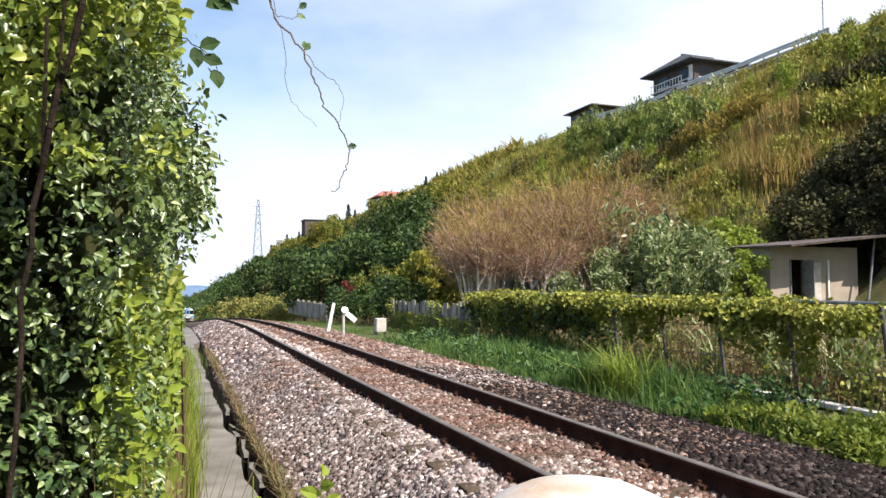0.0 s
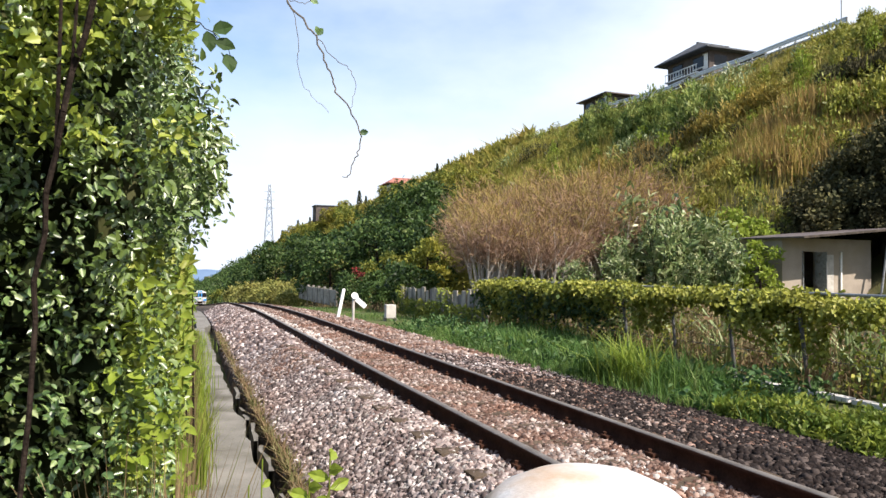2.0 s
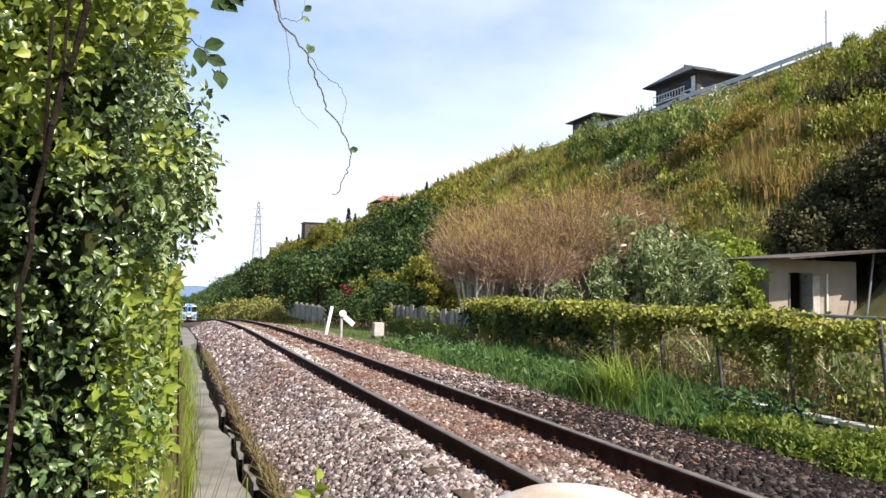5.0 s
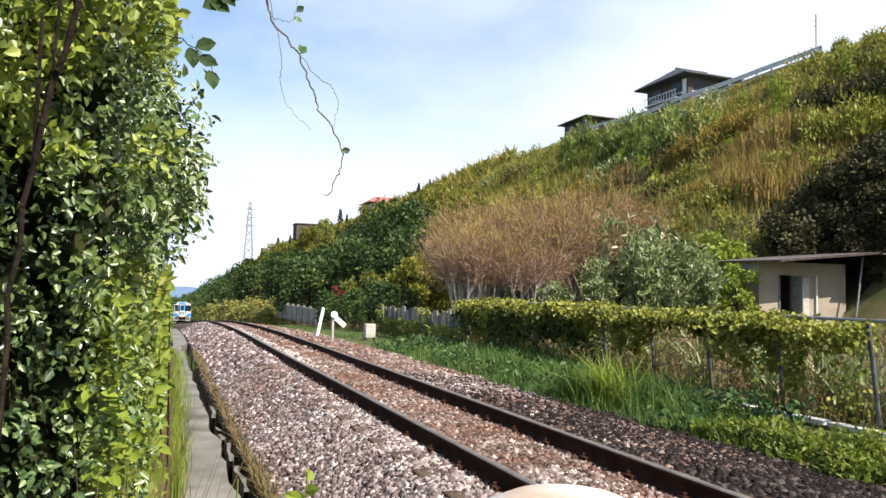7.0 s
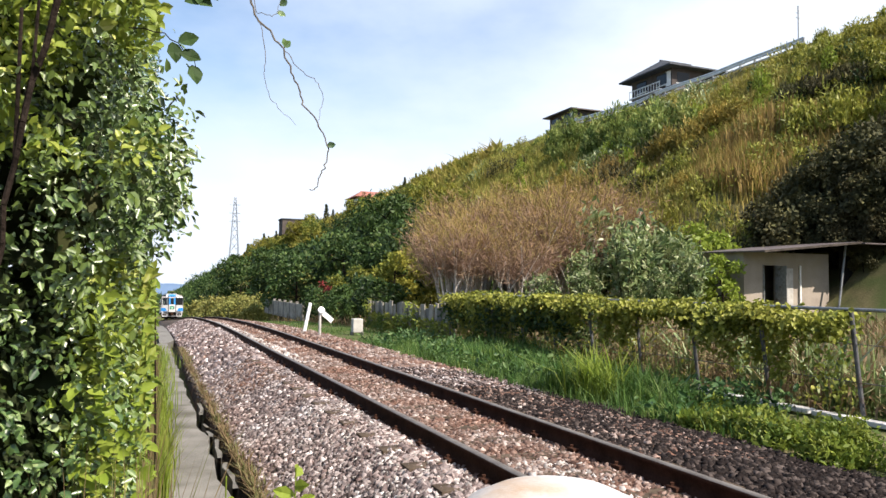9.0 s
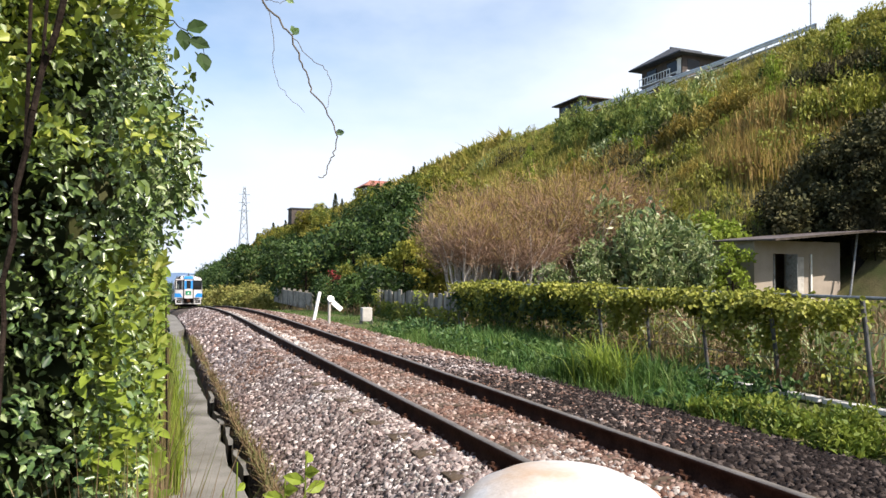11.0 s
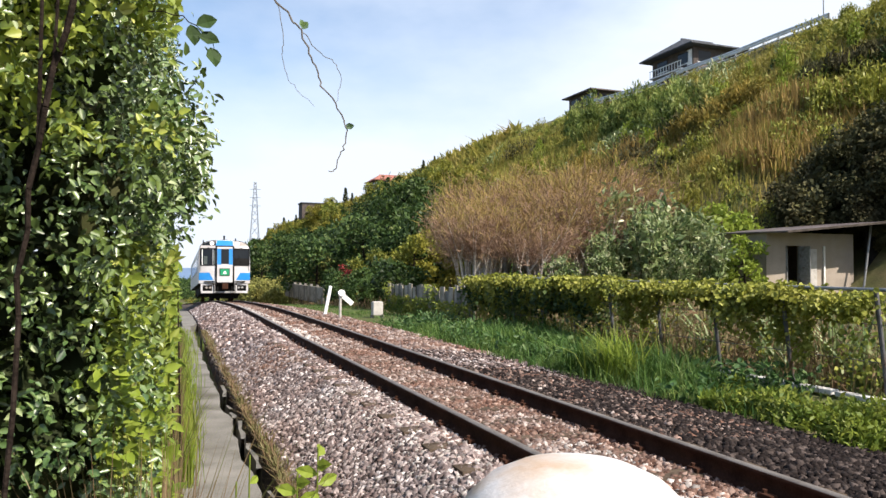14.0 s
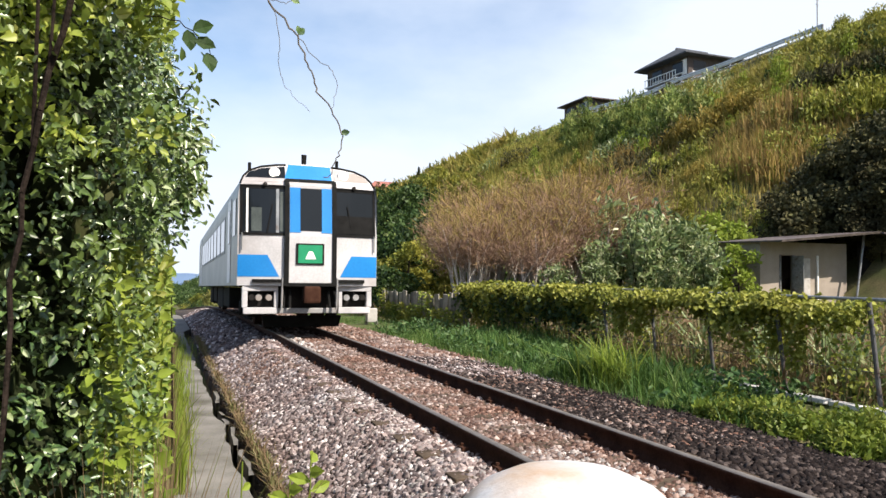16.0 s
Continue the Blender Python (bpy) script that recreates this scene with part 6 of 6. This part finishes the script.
# ---- shed at the slope's foot ----
def build_shed():
    x0, y0, zg = 23.75, 24.1, float(ground_z(23, 23)) + 0.4
    ob = thing("shed", "small rendered shed with a dark lean-to roof, door ajar", "shed", m=pose(x0, y0, zg, 0, 0, -4))
    wd, dp, h = 4.6, 3.0, 2.5
    t = 0.12
    bm = bmesh.new()
    dx0, dx1, dh = 1.05, 1.68, 1.95
    for xa, xb, za, zb in ((0, dx0, -0.4, h), (dx0, dx1, dh, h), (dx1, wd, -0.4, h)):
        box_into(bm, (xa + xb) / 2, 0, (za + zb) / 2, xb - xa, t, zb - za)
    part("front_wall", bm, M_SHEDWALL, ob)
    box("side_wall", (t / 2, dp / 2 + t / 2, h / 2 - 0.2), (t, dp, h + 0.4), M_SHEDWALL, ob, 0)
    box("side_wall", (wd - t / 2, dp / 2 + t / 2, h / 2 - 0.2), (t, dp, h + 0.4), M_SHEDWALL, ob, 0)
    box("back_wall", (wd / 2, dp, h / 2 - 0.2), (wd, t, h + 0.4), M_SHEDWALL, ob, 0)
    roof = box("roof", (wd / 2 + 0.08, dp / 2 - 0.65, h + 0.26), (wd + 0.6, dp + 1.7, 0.07), M_ROOFTIN, ob, 0.01, turn=pose(0, 0, 0, 1, -5.5, 0))
    box("fascia", (wd / 2 + 0.08, -1.5, h + 0.21), (wd + 0.6, 0.04, 0.09), M_DARKWOOD, roof, 0.005, turn=pose(0, 0, 0, 0, -5.5, 0))
    box("door_leaf", (dx1 + 0.04, -0.32, dh / 2), (0.045, 0.55, dh - 0.05), M_STEEL, ob, 0.01, "grey-blue door standing ajar", turn=pose(0, 0, 0, 0, 0, 12))
    for x in (dx0 - 0.03, dx1 + 0.03):
        box("door_post", (x, -0.03, dh / 2), (0.06, 0.16, dh), M_STEEL, ob, 0.005)
    box("floor", (wd / 2, dp / 2, -0.05), (wd - 0.3, dp - 0.2, 0.1), M_CONC, ob, 0)
    box("pale_post", (2.95, -0.12, 0.98), (0.07, 0.07, 1.96), M_WHITE, ob, 0.008)
    box("shutter", (2.2, -0.09, 0.93), (0.75, 0.04, 1.8), M_CONC_LIGHT, ob, 0.006)
    tube("roof_prop", (4.3, -0.8, -0.3), (5.0, -0.62, h + 0.44), 0.05, M_STEEL, ob)
    # lean-to at the far end: near-black sheets stand for its shaded inside
    box("lean_to_shade_sheet", (wd + 2.95, -0.25, 1.15), (5.0, 0.08, 3.0), M_LEANTO_SHADE, ob, 0)
    box("lean_to_side", (wd + 5.4, dp / 2 - 0.4, 1.2), (0.08, dp + 0.8, 2.9), M_LEANTO_SHADE, ob, 0)
    box("lean_to_roof", (wd + 2.9, dp / 2 - 0.75, h + 0.5), (5.2, dp + 1.9, 0.06), M_ROOFTIN, ob, 0.01, turn=pose(0, 0, 0, 2, 0, 0))
    return ob


build_shed()

# ---- hilltop: road rail, houses, mast ----
rail = thing("guard_rail", "pale steel guard rail along the hilltop road", "guard rail", m=pose(49.3, 0, 0))
def top_at(y):
    return float(ground_z(49.3, y))
for i in range(21):
    y = 43.3 + 1.7 * i
    box("rail_post", (0, y, top_at(y) + 0.4), (0.12, 0.12, 1.0), M_STEEL, rail, 0.01)
for zoff, hh in ((0.72, 0.42), (0.25, 0.16)):
    bm = bmesh.new()
    prev = None
    for i in range(21):
        y = 43.3 + 1.7 * i
        z = top_at(y) + zoff
        ring = [bm.verts.new((-0.09 + a, y, z + b)) for a, b in ((0, -hh / 2), (-0.05, -hh / 4), (0, 0), (-0.05, hh / 4), (0, hh / 2), (0.03, hh / 2), (0.03, -hh / 2))]
        if prev:
            for k in range(7):
                bm.faces.new((prev[k], prev[(k + 1) % 7], ring[(k + 1) % 7], ring[k]))
        prev = ring
    part("beam", bm, M_PALESTEEL, rail)
bm = bmesh.new()
prev = None
for i in range(60):
    y = 20 + 6.0 * i
    ring = [bm.verts.new((x, y, float(ground_z(x, y)) + 0.03)) for x in (51.0, 53.4, 55.8)]
    if prev:
        for k in range(2):
            bm.faces.new((prev[k], prev[k + 1], ring[k + 1], ring[k]))
    prev = ring
tagged(part("road", bm, M_ROAD), "narrow asphalt road along the hilltop", "road", kind="structure")


def house(x, y, z, w, d, wall_h, roof_h, tile, label, turn=0, over=0.8):
    ob = thing("house", label, "house", "hilltop houses", pose(x, y, z, 0, 0, turn))
    t = 0.18
    win_z = wall_h - 1.0 if wall_h > 3 else wall_h * 0.6
    box("wall", (0, -d / 2, wall_h / 2), (w, t, wall_h), M_HOUSEWALL, ob, 0)
    box("wall", (0, d / 2, wall_h / 2), (w, t, wall_h), M_HOUSEWALL, ob, 0)
    box("wall", (-w / 2 + t / 2, 0, wall_h / 2), (t, d - t, wall_h), M_HOUSEWALL, ob, 0)
    box("wall", (w / 2 - t / 2, 0, wall_h / 2), (t, d - t, wall_h), M_HOUSEWALL, ob, 0)
    bm = bmesh.new()
    e = [bm.verts.new((sx * (w / 2 + over), sy * (d / 2 + over), wall_h)) for sx, sy in ((-1, -1), (1, -1), (1, 1), (-1, 1))]
    e2 = [bm.verts.new((v.co.x, v.co.y, wall_h + 0.14)) for v in e]
    rl = w * 0.3
    r1, r2 = bm.verts.new((-rl, 0, wall_h + roof_h)), bm.verts.new((rl, 0, wall_h + roof_h))
    bm.faces.new(e)
    for i in range(4):
        bm.faces.new((e[i], e[(i + 1) % 4], e2[(i + 1) % 4], e2[i]))
    bm.faces.new((e2[0], e2[1], r2, r1))
    bm.faces.new((e2[1], e2[2], r2))
    bm.faces.new((e2[2], e2[3], r1, r2))
    bm.faces.new((e2[3], e2[0], r1))
    roof = part("roof", bm, tile, ob)
    box("ridge_cap", (0, 0, wall_h + roof_h), (2 * rl + 0.3, 0.25, 0.18), tile, roof, 0.03)
    for sx in (-0.28, 0.24):
        wn_ = box("window", (sx * w, -d / 2 - 0.06, win_z), (1.7, 0.08, 1.2), M_GLASS, ob, 0.01)
        box("window_frame", (sx * w, -d / 2 - 0.05, win_z - 0.66), (1.9, 0.14, 0.1), M_WHITE, wn_, 0.01)
        wn_ = box("window", (-w / 2 - 0.06, sx * d, win_z), (0.08, 1.7, 1.2), M_GLASS, ob, 0.01)
        box("window_frame", (-w / 2 - 0.05, sx * d, win_z - 0.66), (0.14, 1.9, 0.1), M_WHITE, wn_, 0.01)
    box("pale_panel", (-w / 2 - 0.05, -0.43 * d, win_z - 0.1), (0.06, 0.8, min(1.7, wall_h * 0.7)), M_WHITE, ob, 0.01)
    return ob


house(57.6, 68.6, 21.7, 7.0, 7.0, 4.0, 1.95, M_TILE, "brown two-storey house with a grey hipped tile roof", over=1.15)
big = bpy.data.objects["house"]
balcony = box("balcony", (-3.95, 0.2, 1.75), (0.9, 5.6, 0.14), M_WHITE, big, 0.02, "white-railed balcony")
for k in range(12):
    box("baluster", (-4.36, -2.5 + 0.49 * k, 2.2), (0.05, 0.05, 0.8), M_WHITE, balcony, 0)
box("handrail", (-4.36, 0.2, 2.62), (0.08, 5.6, 0.08), M_WHITE, balcony, 0.01)
house(57.5, 88.0, 21.7, 7.0, 6.0, 3.6, 0.9, M_ROOFTIN, "low dark-roofed house behind the hilltop")
house(55.5, 183, 20.7, 10.0, 9.0, 2.6, 1.9, M_REDTILE, "red-tiled low house on the hilltop")
house(58.5, 190, 21.0, 10.0, 9.0, 3.4, 1.6, M_TILE, "grey-roofed house behind the red-tiled one")
block = thing("flat_roofed_building", "flat-roofed olive-grey building on the wooded ridge", "building", m=pose(46, 236, 16.7))
for sx, sy, lx, ly in ((0, -3, 9, 0.2), (0, 3, 9, 0.2), (-4.4, 0, 0.2, 5.8), (4.4, 0, 0.2, 5.8)):
    box("wall", (sx, sy, 2.4), (lx, ly, 4.8), M_HOUSEWALL, block, 0)
box("roof", (0, 0, 4.95), (9.6, 6.8, 0.3), M_TILE, block, 0.03)
mast = thing("antenna_mast", "thin steel antenna mast on the hilltop", "mast", m=pose(50.2, 44.6, float(ground_z(50.2, 44.6))))
tube("pole", (0, 0, 0), (0, 0, 3.6), 0.05, M_STEEL, mast)
for k, zz in enumerate((2.6, 3.0)):
    tube("cross_bar", (-0.25, 0, zz), (0.25, 0.1, zz), 0.02, M_STEEL, mast)

# ---- power pylon and distant hills ----
py = thing("pylon", "pale steel lattice power pylon in the haze", "pylon", m=pose(69.5, 600, -16))
H, B = 85.0, 5.0
def leg_at(z, sx, sy):
    r = B * (1 - z / H) ** 1.0 * (1.0 if z > 25 else 1.0) + 0.7
    return Vector((sx * r, sy * r, z))
levels = [0, 12, 23, 33, 42, 50, 57, 63, 68.5, 73.5, 78, 82, 85]
for sx, sy in ((-1, -1), (1, -1), (1, 1), (-1, 1)):
    tube("leg", leg_at(0, sx, sy), leg_at(H, sx, sy), 0.28, M_TOWER, py, r2=0.2, sides=5)
for za, zb in zip(levels, levels[1:]):
    bm = bmesh.new()
    cs = [(-1, -1), (1, -1), (1, 1), (-1, 1)]
    for i in range(4):
        a, b = cs[i], cs[(i + 1) % 4]
        tube_into(bm, leg_at(za, *a), leg_at(zb, *b), 0.13, sides=4)
        tube_into(bm, leg_at(za, *b), leg_at(zb, *a), 0.13, sides=4)
    part("brace", bm, M_TOWER, py)
for z in (66, 72.5, 79):
    tube("cross_arm", (-4.2, 0, z), (4.2, 0, z), 0.25, M_TOWER, py, sides=5)

xs2 = np.linspace(-500, 900, 90)
ys2 = np.linspace(2300, 2900, 12)
def far_z(x, y):
    w = np.sin(np.clip((y - 2300) / 600, 0, 1) * np.pi)
    return -200 + (198 + 5 * wave(x, 0, 0.02, 1) + 2 * wave(x, y, 0.05) + 0.02 * x) * w ** 0.7
grid_mesh("far_hills", xs2, ys2, far_z, M_FARHILL, label="blue hazy hills in the far distance", category="hills", kind="structure")


def train_nose(t):
    """How far along the line the train's front is."""
    return float(np.interp(t, [0, 2, 4.2, 7, 9, 11.5, 12.5, 14, 14.8, 15.6, 16], [202, 184, 163, 133.5, 109, 79.5, 66, 44.5, 33, 20.6, 15.0]))


def on_track(y):
    """The pose of a car whose front is at y, carried by its two bogies."""
    a, b = y + 3.3, y + 17.7
    p, q = Vector((float(track_x(a)), a, float(track_z(a)))), Vector((float(track_x(b)), b, float(track_z(b))))
    d = q - p
    turn = Matrix((d.normalized().cross(Vector((0, 0, 1))).normalized(), d.normalized(), Vector((0, 0, 1)))).transposed()
    turn.col[2] = turn.col[0].cross(turn.col[1])
    return Matrix.Translation(p - d.normalized() * 3.3 - Vector((0, 0, 0.07))) @ turn.to_4x4()


def motions():
    walk(train, [(t, on_track(train_nose(t))) for t in (0, 1, 2, 3, 4.2, 5, 6, 7, 8, 9, 10, 11, 11.5, 12, 12.5, 13, 13.5, 14, 14.4, 14.8, 15.2, 15.6, 16)])

    for axle, y in WHEELSETS:
        walk(axle, [(i / FPS, pose(0, y, 0.5, math.degrees((202 - train_nose(i / FPS)) / 0.43))) for i in range(0, 481)])


motions()
